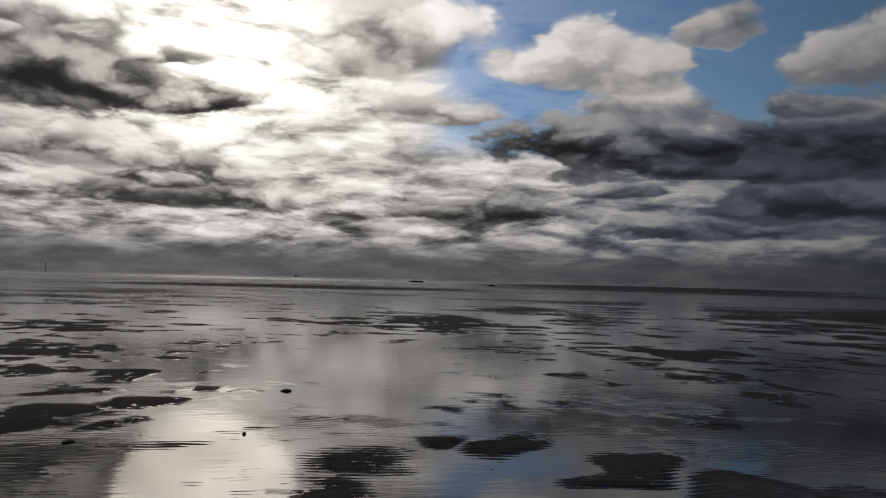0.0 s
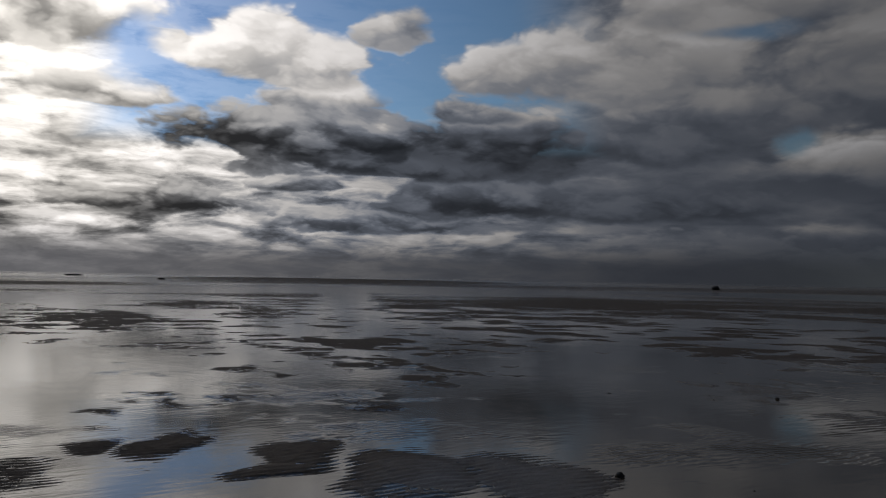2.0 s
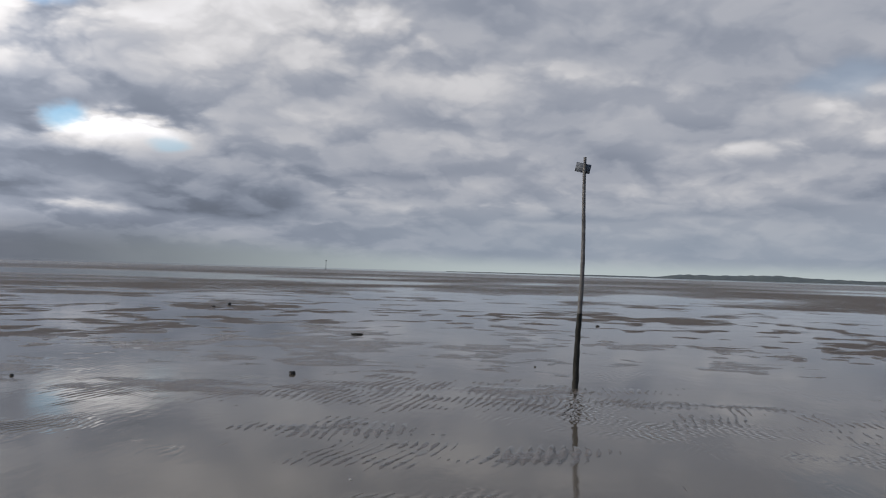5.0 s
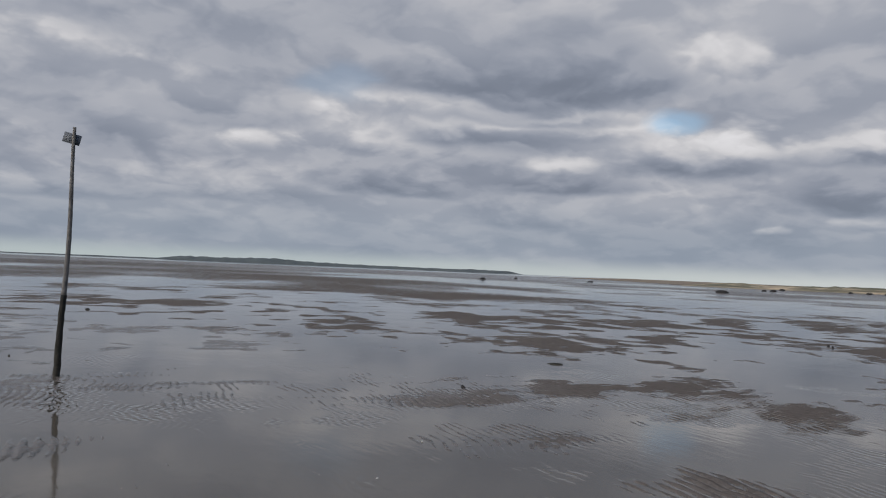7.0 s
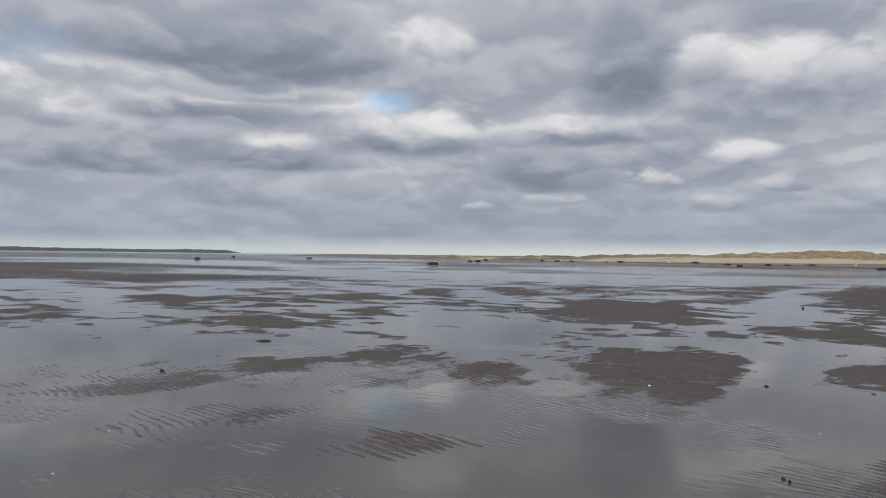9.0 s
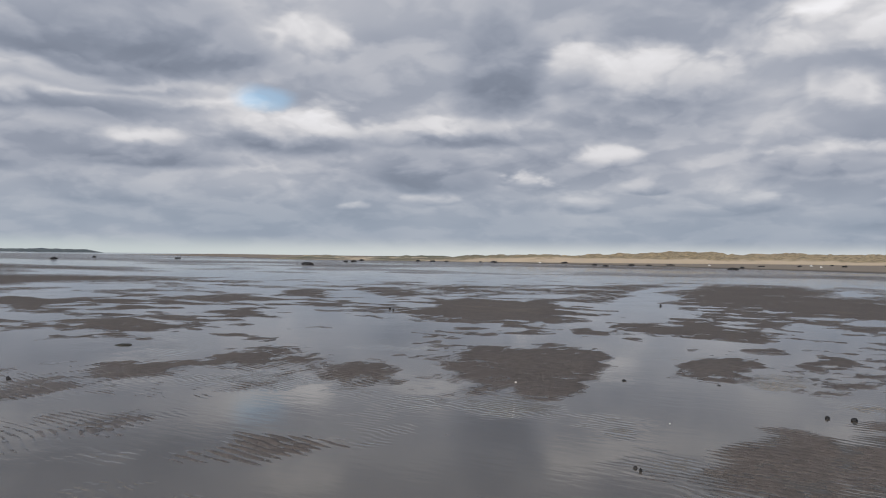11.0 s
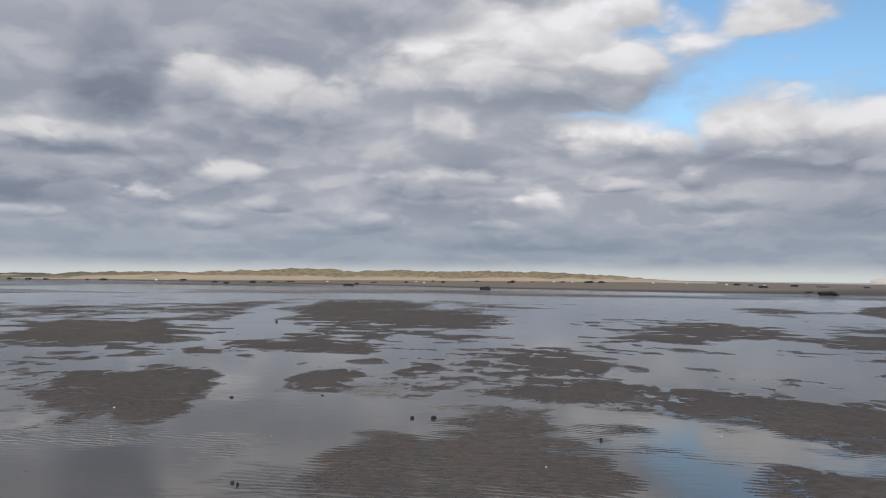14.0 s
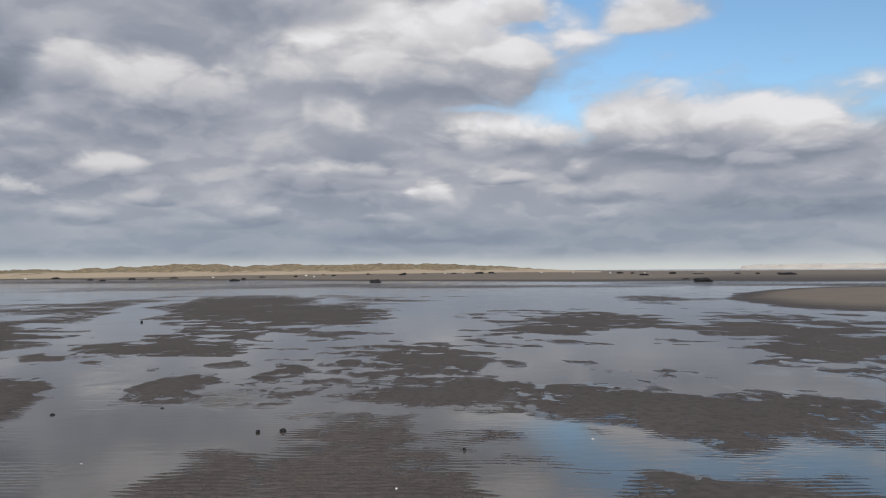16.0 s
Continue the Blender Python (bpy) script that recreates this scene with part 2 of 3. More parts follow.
    air = n.put("ShaderNodeTexSky", sky_type="NISHITA", sun_disc=False, sun_elevation=radians(SUN_EL),
                sun_rotation=radians(SUN_AZ), air_density=1.0, dust_density=0.1, ozone_density=2.0)
    clear = n.mix(1.0, air.outputs[0], (0.13, 0.145, 0.155, 1), "MULTIPLY")
    clear = n.vec("MULTIPLY", clear, n.mix(n.math("MINIMUM", n.math("MULTIPLY", broad, 1.3), 1.0), (1, 1, 1, 1), (0.33, 0.44, 0.62, 1)))
    # distance turns the low cloud blue
    blue = n.math("MULTIPLY", n.ramp(el, 1.5, 7.0, 0.62, 0.0), n.ramp(az, 60.0, 95.0))
    cloud = n.mix(blue, cloud, (0.285, 0.34, 0.415, 1))
    sky = n.mix(cover, clear, cloud)
    # haze low over the sea: dark under the bank, pale and greenish away from the sun
    haze = n.mix(n.ramp(az, 50.0, 92.0), n.mix(n.ramp(az, 15.0, 50.0), (0.125, 0.128, 0.145, 1), (0.1, 0.112, 0.142, 1)), n.mix(n.ramp(az, 100.0, 165.0), (0.48, 0.545, 0.55, 1), (0.64, 0.665, 0.65, 1)))
    low = n.math("MULTIPLY", n.ramp(n.math("ADD", el, n.math("MULTIPLY", n.ramp(az, 50, 90, 0, 1), 0.75)), 0.8, n.ramp(az, 50, 90, 3.4, 2.2), 1.0, 0.0), 0.92)
    sky = n.mix(low, sky, haze)
    # the whole sky brightens towards the sun
    sky = n.vec("MULTIPLY", sky, n.vec("ADD", n.vec("SCALE", (5.2, 5.0, 4.7), scale=broad), (1, 1, 1)))
    glow = n.math("MULTIPLY", n.math("ADD", n.math("MULTIPLY", tight, 9.0), n.math("MULTIPLY", wide, 3.2)),
                  n.math("MULTIPLY", n.ramp(el, 1.5, 6.0), n.ramp(tone, 0.3, 0.85)))
    sky = n.mix(1.0, sky, n.vec("SCALE", (1.0, 0.93, 0.8), scale=glow), "ADD")
    out = n.put("ShaderNodeBackground")
    n.wire(sky, out.inputs["Color"])
    out.inputs["Strength"].default_value = 1.0
    n.wire(out.outputs[0], n.put("ShaderNodeOutputWorld").inputs["Surface"])


build_sky()


# ---- materials ----
def material(name):
    m = bpy.data.materials.new(name)
    m.use_nodes = True
    n = Nodes(m.node_tree)
    shader = n.put("ShaderNodeBsdfPrincipled")
    n.wire(shader.outputs[0], n.put("ShaderNodeOutputMaterial").inputs["Surface"])
    return m, n, shader.inputs


def bump(n, height, inputs, strength, distance):
    node = n.put("ShaderNodeBump")
    node.inputs["Strength"].default_value, node.inputs["Distance"].default_value = strength, distance
    n.wire(height, node.inputs["Height"])
    n.wire(node.outputs[0], inputs["Normal"])


def sand_material():
    """Damp tidal sand: dark and glossy at the waterline, paler and dull above it."""
    m, n, p = material("tidal_sand")
    place = n.put("ShaderNodeNewGeometry").outputs["Position"]
    z = n.split(place)[2]
    patch = n.noise(place, 0.35, 5, 0.6)
    grain = n.noise(place, 140.0, 3, 0.6)
    crumb = n.noise(place, 9.0, 5, 0.65)
    colour = n.mix(patch, (0.1, 0.084, 0.074, 1), (0.158, 0.134, 0.117, 1))
    colour = n.mix(n.ramp(crumb, 0.4, 0.7, 0.0, 0.7), colour, (0.07, 0.06, 0.053, 1))
    dry = n.ramp(z, 0.022, 0.09)
    colour = n.mix(dry, colour, n.mix(patch, (0.21, 0.17, 0.13, 1), (0.3, 0.245, 0.185, 1)))
    colour = n.mix(n.math("MULTIPLY", grain, 0.25), colour, (0.05, 0.045, 0.04, 1))
    # films of water caught in the hollows near the waterline
    hollow = n.math("ADD", n.math("SUBTRACT", n.noise(n.vec("MULTIPLY", place, (1.0, 0.55, 1.0)), 2.6, 6, 0.68), 0.5), n.math("MULTIPLY", n.math("SUBTRACT", crumb, 0.5), 0.35))
    film = n.ramp(n.math("MULTIPLY_ADD", hollow, 0.085, z), 0.0005, 0.0045, 1.0, 0.0)
    colour = n.mix(film, colour, (0.06, 0.053, 0.046, 1))
    n.wire(colour, p["Base Color"])
    damp = n.math("ADD", z, n.math("MULTIPLY", n.math("SUBTRACT", crumb, 0.5), 0.006))
    p["IOR"].default_value = 1.36
    # seeping ground that never drains, in a broad shallow basin
    basin = n.vec("MULTIPLY", n.vec("SUBTRACT", place, (13.0, 1.0, 0.0)), (1 / 13.0, 1 / 9.0, 0.0))
    seep = n.ramp(n.math("ADD", n.vec("LENGTH", basin), n.math("MULTIPLY", n.math("SUBTRACT", patch, 0.5), 0.8)), 0.6, 1.1, 1.0, 0.0)
    gloss, shine = n.ramp(damp, -0.001, 0.007, 0.32, 0.85), n.ramp(damp, -0.001, 0.007, 0.4, 0.1)
    gloss = n.math("ADD", gloss, n.math("MULTIPLY", seep, n.math("SUBTRACT", 0.2, gloss)))
    shine = n.math("ADD", shine, n.math("MULTIPLY", seep, n.math("SUBTRACT", 0.5, shine)))
    n.wire(n.math("ADD", gloss, n.math("MULTIPLY", film, n.math("SUBTRACT", 0.1, gloss))), p["Roughness"])
    n.wire(n.math("ADD", shine, n.math("MULTIPLY", film, n.math("SUBTRACT", 0.5, shine))), p["Specular IOR Level"])
    ripple = n.math("ADD", n.math("MULTIPLY", crumb, 1.0), n.math("MULTIPLY", grain, 0.12))
    bump(n, n.math("MULTIPLY", ripple, n.math("MULTIPLY_ADD", film, -0.92, 1.0)), p, 0.8, 0.03)
    return m


def water_material():
    """A film of still, silty water over sand."""
    m, n, p = material("shallow_water")
    place = n.put("ShaderNodeNewGeometry").outputs["Position"]
    silt = n.noise(place, 0.25, 5, 0.6)
    n.wire(n.mix(silt, (0.066, 0.056, 0.045, 1), (0.1, 0.086, 0.068, 1)), p["Base Color"])
    n.wire(n.ramp(n.noise(place, 0.6, 4, 0.6), 0.35, 0.7, 0.05, 0.1), p["Roughness"])
    p["IOR"].default_value = 1.34
    stretch = n.vec("MULTIPLY", place, (3.0, 9.0, 1.0))
    waves = n.math("ADD", n.noise(stretch, 1.0, 3, 0.5), n.math("MULTIPLY", n.noise(place, 0.8, 2, 0.5), 2.0))
    # ripple marks showing through where the film is thinnest, in patches near the sand
    x, y, _ = n.split(place)
    bend = n.math("MULTIPLY", n.math("SUBTRACT", n.noise(place, 1.4, 3, 0.6), 0.5), 0.45)
    phase = n.math("MULTIPLY", n.math("ADD", n.math("MULTIPLY_ADD", x, 0.15, y), bend), 2 * math.pi / 0.1)
    patch = n.ramp(n.noise(place, 0.32, 4, 0.65), 0.53, 0.68)
    patch = n.math("MULTIPLY", patch, n.ramp(n.vec("LENGTH", place), 9.0, 18.0, 1.0, 0.0))
    marks = n.math("MULTIPLY", n.math("SINE", phase), patch)
    bump(n, n.math("MULTIPLY_ADD", marks, 0.2, n.math("MULTIPLY", waves, 0.06)), p, 1.0, 0.02)
    return m


def plain_material(name, dark, light, scale, rough, depth=0.01, strength=0.5, detail=6, shine=0.5):
    m, n, p = material(name)
    place = n.put("ShaderNodeTexCoord").outputs["Object"]
    a = n.noise(place, scale, detail, 0.6)
    b = n.noise(place, scale * 7, 3, 0.6)
    fac = n.ramp(n.math("MULTIPLY_ADD", b, 0.35, n.math("MULTIPLY", a, 0.75)), 0.3, 0.75)
    n.wire(n.mix(fac, (*dark, 1), (*light, 1)), p["Base Color"])
    p["Roughness"].default_value = rough
    p["Specular IOR Level"].default_value = shine
    bump(n, n.math("ADD", a, n.math("MULTIPLY", b, 0.4)), p, strength, depth)
    return m


def dune_material():
    """Dry marram grass in tufts over pale sand, which lies bare along the foot."""
    m, n, p = material("dune_grass")
    place = n.put("ShaderNodeNewGeometry").outputs["Position"]
    z = n.split(place)[2]
    wide, tuft = n.noise(place, 0.07, 5, 0.6), n.noise(place, 0.55, 6, 0.7)
    grass = n.mix(n.ramp(tuft, 0.3, 0.7), (0.135, 0.104, 0.058, 1), (0.42, 0.31, 0.165, 1))
    # grass turns darker and greener eastward: that end's shade is put into the colour
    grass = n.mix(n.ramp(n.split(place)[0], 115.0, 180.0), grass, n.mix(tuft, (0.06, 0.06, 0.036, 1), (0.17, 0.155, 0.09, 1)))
    bare = n.math("ADD", n.ramp(z, 1.0, 2.7, 1.0, 0.0), n.math("MULTIPLY", n.math("SUBTRACT", wide, 0.5), 2.2))
    # bright bare sand fades out towards that dim end as well
    bare = n.math("SUBTRACT", bare, n.ramp(n.split(place)[0], 90.0, 170.0, 0.0, 0.6))
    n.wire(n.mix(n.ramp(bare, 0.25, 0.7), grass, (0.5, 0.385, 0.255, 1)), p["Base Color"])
    p["Roughness"].default_value = 0.95
    bump(n, tuft, p, 1.0, 0.5)
    return m


SAND = sand_material()
WATER = water_material()
WEED = plain_material("dark_weed", (0.012, 0.013, 0.010), (0.03, 0.028, 0.021), 12, 0.6, shine=0.2)
STONE = plain_material("dark_stone", (0.01, 0.01, 0.011), (0.028, 0.026, 0.025), 9, 0.7, shine=0.2)
DUNE = dune_material()
# the blue of distance is mixed into the headland's base colour
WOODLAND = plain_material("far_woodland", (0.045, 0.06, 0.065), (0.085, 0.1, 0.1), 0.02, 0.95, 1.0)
PALE_SAND = plain_material("far_pale_sand", (0.6, 0.53, 0.43), (0.74, 0.67, 0.57), 0.02, 0.9, 0.2)
PALE_LUMP = plain_material("pale_lump", (0.4, 0.38, 0.35), (0.7, 0.68, 0.64), 8, 0.7)
TIMBER = plain_material("weathered_timber", (0.045, 0.043, 0.042), (0.15, 0.142, 0.135), 14, 0.85, 0.006)
WET_TIMBER = plain_material("wet_weedy_timber", (0.01, 0.01, 0.009), (0.03, 0.028, 0.024), 25, 0.8, 0.008, shine=0.2)
BOARD = plain_material("grey_board", (0.06, 0.07, 0.085), (0.09, 0.1, 0.12), 5, 0.7, 0.002, 0.15, 3)


# ---- ground and water ----
def lattice(ix, iy, seed):
    v = np.sin(ix * 127.1 + iy * 311.7 + seed * 74.7) * 43758.5453
    return v - np.floor(v)


def value_noise(x, y, seed):
    ix, iy = np.floor(x), np.floor(y)
    fx, fy = x - ix, y - iy
    fx, fy = fx * fx * (3 - 2 * fx), fy * fy * (3 - 2 * fy)
    a, b = lattice(ix, iy, seed), lattice(ix + 1, iy, seed)
    c, d = lattice(ix, iy + 1, seed), lattice(ix + 1, iy + 1, seed)
    return (a + (b - a) * fx) * (1 - fy) + (c + (d - c) * fx) * fy - 0.5


def smooth(v, lo, hi):
    t = np.clip((v - lo) / (hi - lo), 0, 1)
    return t * t * (3 - 2 * t)


# sand bars (above 0) and pools (below 0): x, y, half length, half depth, clockwise turn, height
BARS_SUNWARD = [
    (-4.11, 13.83, 0.72, 1.21, -17, 0.90),
    (-2.40, 13.42, 1.09, 0.69, -10, 0.70),
    (-2.86, 11.35, 1.10, 0.30, -14, 0.70),
    (-1.88, 10.15, 0.68, 0.61, -10, 1.10),
    (-2.66, 9.41, 0.71, 0.86, -16, 1.10),
    (-2.74, 8.60, 0.44, 0.67, -18, 1.10),
    (-1.73, 8.74, 0.30, 0.39, -11, 0.80),
    (-4.72, 16.84, 1.18, 1.91, -16, 0.60),
    (-6.33, 23.82, 2.00, 4.01, -15, 0.50),
    (-1.43, 129.67, 33.09, 27.92, -1, 0.90),
    (207.11, 421.92, 87.76, 291.29, 26, 0.90),
    (-0.99, 7.74, 0.57, 0.25, -7, 0.50),
    (0.76, 7.22, 0.49, 0.44, 6, 0.75),
    (0.34, 6.23, 0.45, 0.63, 3, 0.55),
    (-1.89, 6.69, 0.48, 0.93, -16, 0.30),
    (1.55, 16.17, 3.58, 4.77, 6, -0.80),
    (-0.96, 9.59, 0.74, 1.34, -6, -0.90),
]
BARS_RIPPLED = [
    (3.08, 6.62, 0.36, 0.67, 24, 1.20),
    (2.65, 6.28, 0.40, 0.35, 22, 1.20),
    (3.34, 5.48, 0.69, 0.85, 31, 1.50),
    (4.17, 5.05, 0.66, 0.78, 39, 1.20),
    (0.60, 7.01, 0.57, 0.55, 5, 0.70),
    (1.45, 7.99, 0.34, 0.45, 10, 0.80),
    (2.15, 7.69, 0.46, 0.64, 15, 0.90),
    (0.25, 6.06, 0.50, 0.52, 2, 0.60),
    (4.86, 16.10, 1.11, 2.99, 17, 0.35),
    (4.71, 13.14, 0.70, 0.86, 20, 0.60),
    (5.06, 12.05, 0.48, 0.53, 23, 0.70),
    (6.93, 11.76, 0.92, 2.10, 30, 0.55),
    (6.56, 9.82, 0.79, 0.58, 33, 0.70),
    (5.28, 8.69, 0.52, 0.39, 31, 0.60),
]
BARS_RIPPLED_FAR = [
    (1.75, 9.96, 0.46, 0.37, 10, 0.50),
    (10.44, 7.01, 0.52, 1.37, 56, 0.60),
    (6.41, 30.69, 5.08, 7.88, 12, 0.40),
    (12.31, 43.62, 5.16, 11.67, 16, 0.35),
    (40.87, 44.23, 8.21, 32.81, 43, 0.35),
    (16.28, 11.75, 1.46, 2.75, 54, 0.40),
    (1.07, 12.64, 1.52, 3.51, 5, -0.90),
    (1.45, 6.32, 0.36, 0.67, 13, -0.70),
    (10.23, 10.17, 1.57, 6.37, 45, -0.80),
    (33.08, 65.09, 2.20, 55.37, 27, -0.80),
    (2.45, 5.64, 0.39, 0.38, 23, -0.30),
]
BARS_SEAWARD = [
    (3.41, 5.34, 0.63, 0.89, 30, 1.40),
    (4.26, 4.71, 0.80, 0.99, 40, 1.20),
    (9.90, 4.18, 1.55, 1.08, 65, 0.42),
    (10.28, 2.10, 1.65, 1.86, 77, 0.50),
    (7.76, 1.86, 0.74, 0.62, 74, 0.28),
    (7.74, 12.20, 1.13, 1.12, 31, 0.60),
    (6.95, 10.63, 0.67, 0.97, 32, 0.70),
    (8.50, 9.97, 0.85, 0.48, 39, 0.60),
    (36.87, 35.98, 10.87, 17.50, 45, 0.30),
    (17.13, 9.37, 3.69, 3.26, 60, 0.45),
    (16.97, 4.12, 3.13, 4.23, 75, 0.45),
    (10.13, 7.10, 0.96, 0.81, 54, 0.40),
    (6.96, 6.42, 1.56, 2.08, 46, -1.00),
    (5.79, 3.40, 1.25, 0.79, 57, -0.90),
]
BARS_POST = [
    (16.12, 2.84, 1.61, 2.04, 78, 0.45),
    (16.71, 0.31, 1.94, 2.11, 87, 0.35),
    (10.58, 1.74, 1.10, 1.73, 78, 0.50),
    (10.52, -0.18, 1.06, 1.55, 88, 0.48),
    (7.15, -0.49, 0.74, 0.50, 90, 0.50),
    (7.91, 1.52, 0.57, 0.57, 76, 0.42),
    (10.51, -2.72, 1.43, 0.46, 102, 0.35),
    (8.89, -5.43, 0.86, 0.48, 119, 0.50),
    (8.95, -7.77, 1.14, 1.20, 129, 0.75),
    (14.27, -11.60, 2.19, 1.81, 128, 0.60),
    (6.49, -4.59, 1.02, 0.84, 122, 0.30),
    (6.41, -2.60, 0.47, 0.69, 108, 0.20),
    (8.24, -1.07, 2.47, 0.73, 94, -0.60),
    (13.05, -3.35, 2.22, 1.55, 102, -0.30),
]
BARS_EAST = [
    (18.81, -8.81, 2.39, 2.92, 113, 0.42),
    (22.14, -17.67, 3.19, 4.79, 127, 0.45),
    (14.84, -13.24, 2.46, 2.37, 130, 0.48),
    (4.48, -5.43, 0.41, 0.74, 136, 0.50),
    (5.05, -6.81, 0.65, 0.65, 140, 0.50),
    (6.53, -4.81, 1.05, 0.70, 122, 0.30),
    (5.92, -2.66, 0.72, 0.44, 109, 0.25),
    (10.22, -3.27, 0.72, 0.48, 105, 0.40),
    (30.96, -6.21, 2.34, 2.98, 100, 0.50),
    (44.78, -28.10, 8.53, 10.11, 121, 0.50),
    (8.44, -5.31, 0.92, 0.30, 119, 0.40),
    (4.44, -7.28, 0.39, 0.28, 145, 0.40),
    (12.22, -7.69, 2.79, 1.57, 120, -0.80),
    (10.15, -13.38, 1.36, 4.57, 141, -0.90),
    (5.83, -6.11, 0.42, 0.95, 133, -0.80),
]
BARS_SOUTH_EAST = [
    (15.96, -11.92, 2.52, 4.06, 124, 0.65),
    (14.71, -14.85, 1.19, 2.75, 133, 0.70),
    (21.59, -20.00, 2.25, 4.50, 131, 0.70),
    (24.33, -14.88, 1.29, 3.66, 120, 0.60),
    (21.58, -25.07, 1.40, 3.99, 138, 0.60),
    (8.32, -9.57, 1.04, 1.68, 135, 0.75),
    (8.58, -7.52, 0.95, 0.81, 127, 0.60),
    (6.37, -9.31, 0.70, 1.46, 142, 0.65),
    (8.66, -5.96, 0.51, 0.75, 120, 0.50),
    (4.20, -5.29, 0.72, 0.65, 135, 0.38),
    (6.40, -5.08, 0.78, 0.90, 123, 0.25),
    (10.99, -22.05, 2.43, 6.97, 152, 1.20),
    (7.44, -15.08, 1.96, 1.08, 151, 0.50),
    (4.79, -11.51, 1.35, 2.86, 154, 1.00),
]
BARS_SOUTH_EAST_FAR = [
    (21.14, -30.00, 1.65, 4.65, 144, 0.70),
    (7.11, -12.24, 0.68, 1.76, 147, 0.50),
    (7.36, -42.98, 3.60, 13.76, 169, 0.60),
    (3.38, -32.20, 2.55, 8.82, 173, 0.70),
    (4.21, -18.78, 2.19, 2.48, 165, 0.75),
    (2.20, -12.71, 0.71, 1.01, 167, 0.95),
    (1.19, -14.45, 0.40, 0.54, 173, 0.80),
    (10.60, -9.72, 1.49, 1.46, 129, -0.80),
    (4.79, -6.94, 0.95, 1.30, 140, -0.90),
    (2.82, -7.48, 0.94, 1.00, 154, -1.00),
    (9.56, -31.69, 1.00, 13.38, 162, -0.80),
    (3.42, -11.75, 0.50, 4.58, 161, -0.80),
]
BARS_SOUTH = [
    (8.08, -38.30, 1.94, 15.78, 167, 0.80),
    (2.23, -30.94, 2.40, 8.31, 175, 0.90),
    (3.65, -19.17, 1.23, 2.52, 167, 0.80),
    (2.26, -12.76, 0.74, 1.19, 167, 0.95),
    (1.24, -14.73, 0.40, 0.53, 172, 0.80),
    (-1.23, -16.04, 1.60, 3.29, 182, 0.80),
    (-1.68, -11.60, 1.18, 1.11, 185, 1.00),
    (1.62, -6.63, 0.67, 0.88, 159, 0.40),
    (0.33, -7.56, 0.75, 1.36, 172, 0.75),
    (-0.86, -8.44, 0.80, 1.89, 182, 0.80),
    (-4.23, -23.58, 1.80, 3.15, 189, 0.75),
    (2.60, -8.14, 0.77, 0.89, 157, -1.00),
    (1.41, -10.13, 1.08, 1.23, 168, -0.80),
]
BARS_SOUTH_WEST = [
    (10.51, -23.31, 1.36, 7.22, 154, 1.10),
    (4.75, -12.44, 1.07, 2.11, 155, 1.00),
    (3.77, -9.91, 0.65, 1.28, 154, 0.90),
    (6.87, -35.13, 2.57, 10.80, 168, 0.90),
    (2.21, -28.99, 2.43, 4.39, 174, 0.90),
    (4.38, -19.80, 1.68, 2.81, 165, 0.85),
    (6.09, -16.75, 0.90, 1.36, 157, 0.60),
    (2.27, -12.67, 0.77, 1.37, 166, 0.95),
    (1.28, -14.85, 0.42, 0.54, 172, 0.80),
    (-0.98, -16.28, 1.71, 3.47, 181, 0.85),
    (-0.94, -11.68, 0.97, 0.81, 181, 0.60),
    (-2.11, -11.98, 1.11, 1.23, 187, 0.90),
    (-3.59, -11.15, 1.41, 1.79, 195, 1.10),
    (-4.97, -10.17, 1.63, 1.93, 204, 1.10),
]
BARS_WEST = [
    (-7.05, -26.74, 2.81, 4.73, 194, 0.95),
    (-11.17, -23.23, 3.47, 5.21, 205, 1.00),
    (-9.24, -17.10, 1.68, 4.75, 207, 1.20),
    (-3.16, -23.93, 1.02, 2.30, 186, 0.60),
    (-4.93, -13.19, 0.91, 1.54, 198, 0.80),
    (0.50, -7.62, 0.66, 1.51, 170, 0.70),
    (-0.75, -7.60, 1.12, 1.93, 180, 0.90),
    (-3.14, -6.86, 0.85, 0.97, 201, 1.50),
    (-3.58, -6.56, 0.83, 0.78, 206, 1.30),
    (-0.68, -9.74, 1.01, 1.07, 180, 0.80),
    (-1.68, -9.46, 0.62, 0.69, 186, 0.50),
    (-2.17, -9.75, 0.57, 0.65, 189, -0.70),
    (-2.84, -8.60, 0.65, 0.74, 195, -0.60),
    (-3.67, -7.75, 0.63, 0.63, 202, -0.50),
    (-30.00, -48.55, 7.84, 19.76, 211, 9.00),
]
BARS_WEST_POOLS = [
    (-4.82, -7.80, 0.43, 0.45, 210, -0.30),
    (-1.76, -6.99, 0.40, 0.67, 189, -0.40),
    (-2.64, -6.60, 0.54, 0.61, 198, 1.00),
    (-5.51, -17.36, 1.69, 2.61, 196, -0.90),
    (-6.26, -13.96, 0.96, 1.70, 203, -0.40),
    (-7.18, -12.31, 0.88, 1.18, 209, -0.60),
    (-1.92, -29.16, 1.61, 9.66, 182, -0.80),
    (9.77, -32.23, 0.94, 10.50, 162, -0.80),
    (1.58, -9.55, 1.04, 1.74, 165, -1.00),
    (1.99, -7.01, 0.76, 1.39, 157, -1.00),
    (-14.75, -45.33, 3.22, 9.91, 197, 0.50),
]
BARS = BARS_SUNWARD + BARS_RIPPLED + BARS_RIPPLED_FAR + BARS_SEAWARD + BARS_POST + BARS_EAST + BARS_SOUTH_EAST + BARS_SOUTH_EAST_FAR + BARS_SOUTH + BARS_SOUTH_WEST + BARS_WEST + BARS_WEST_POOLS


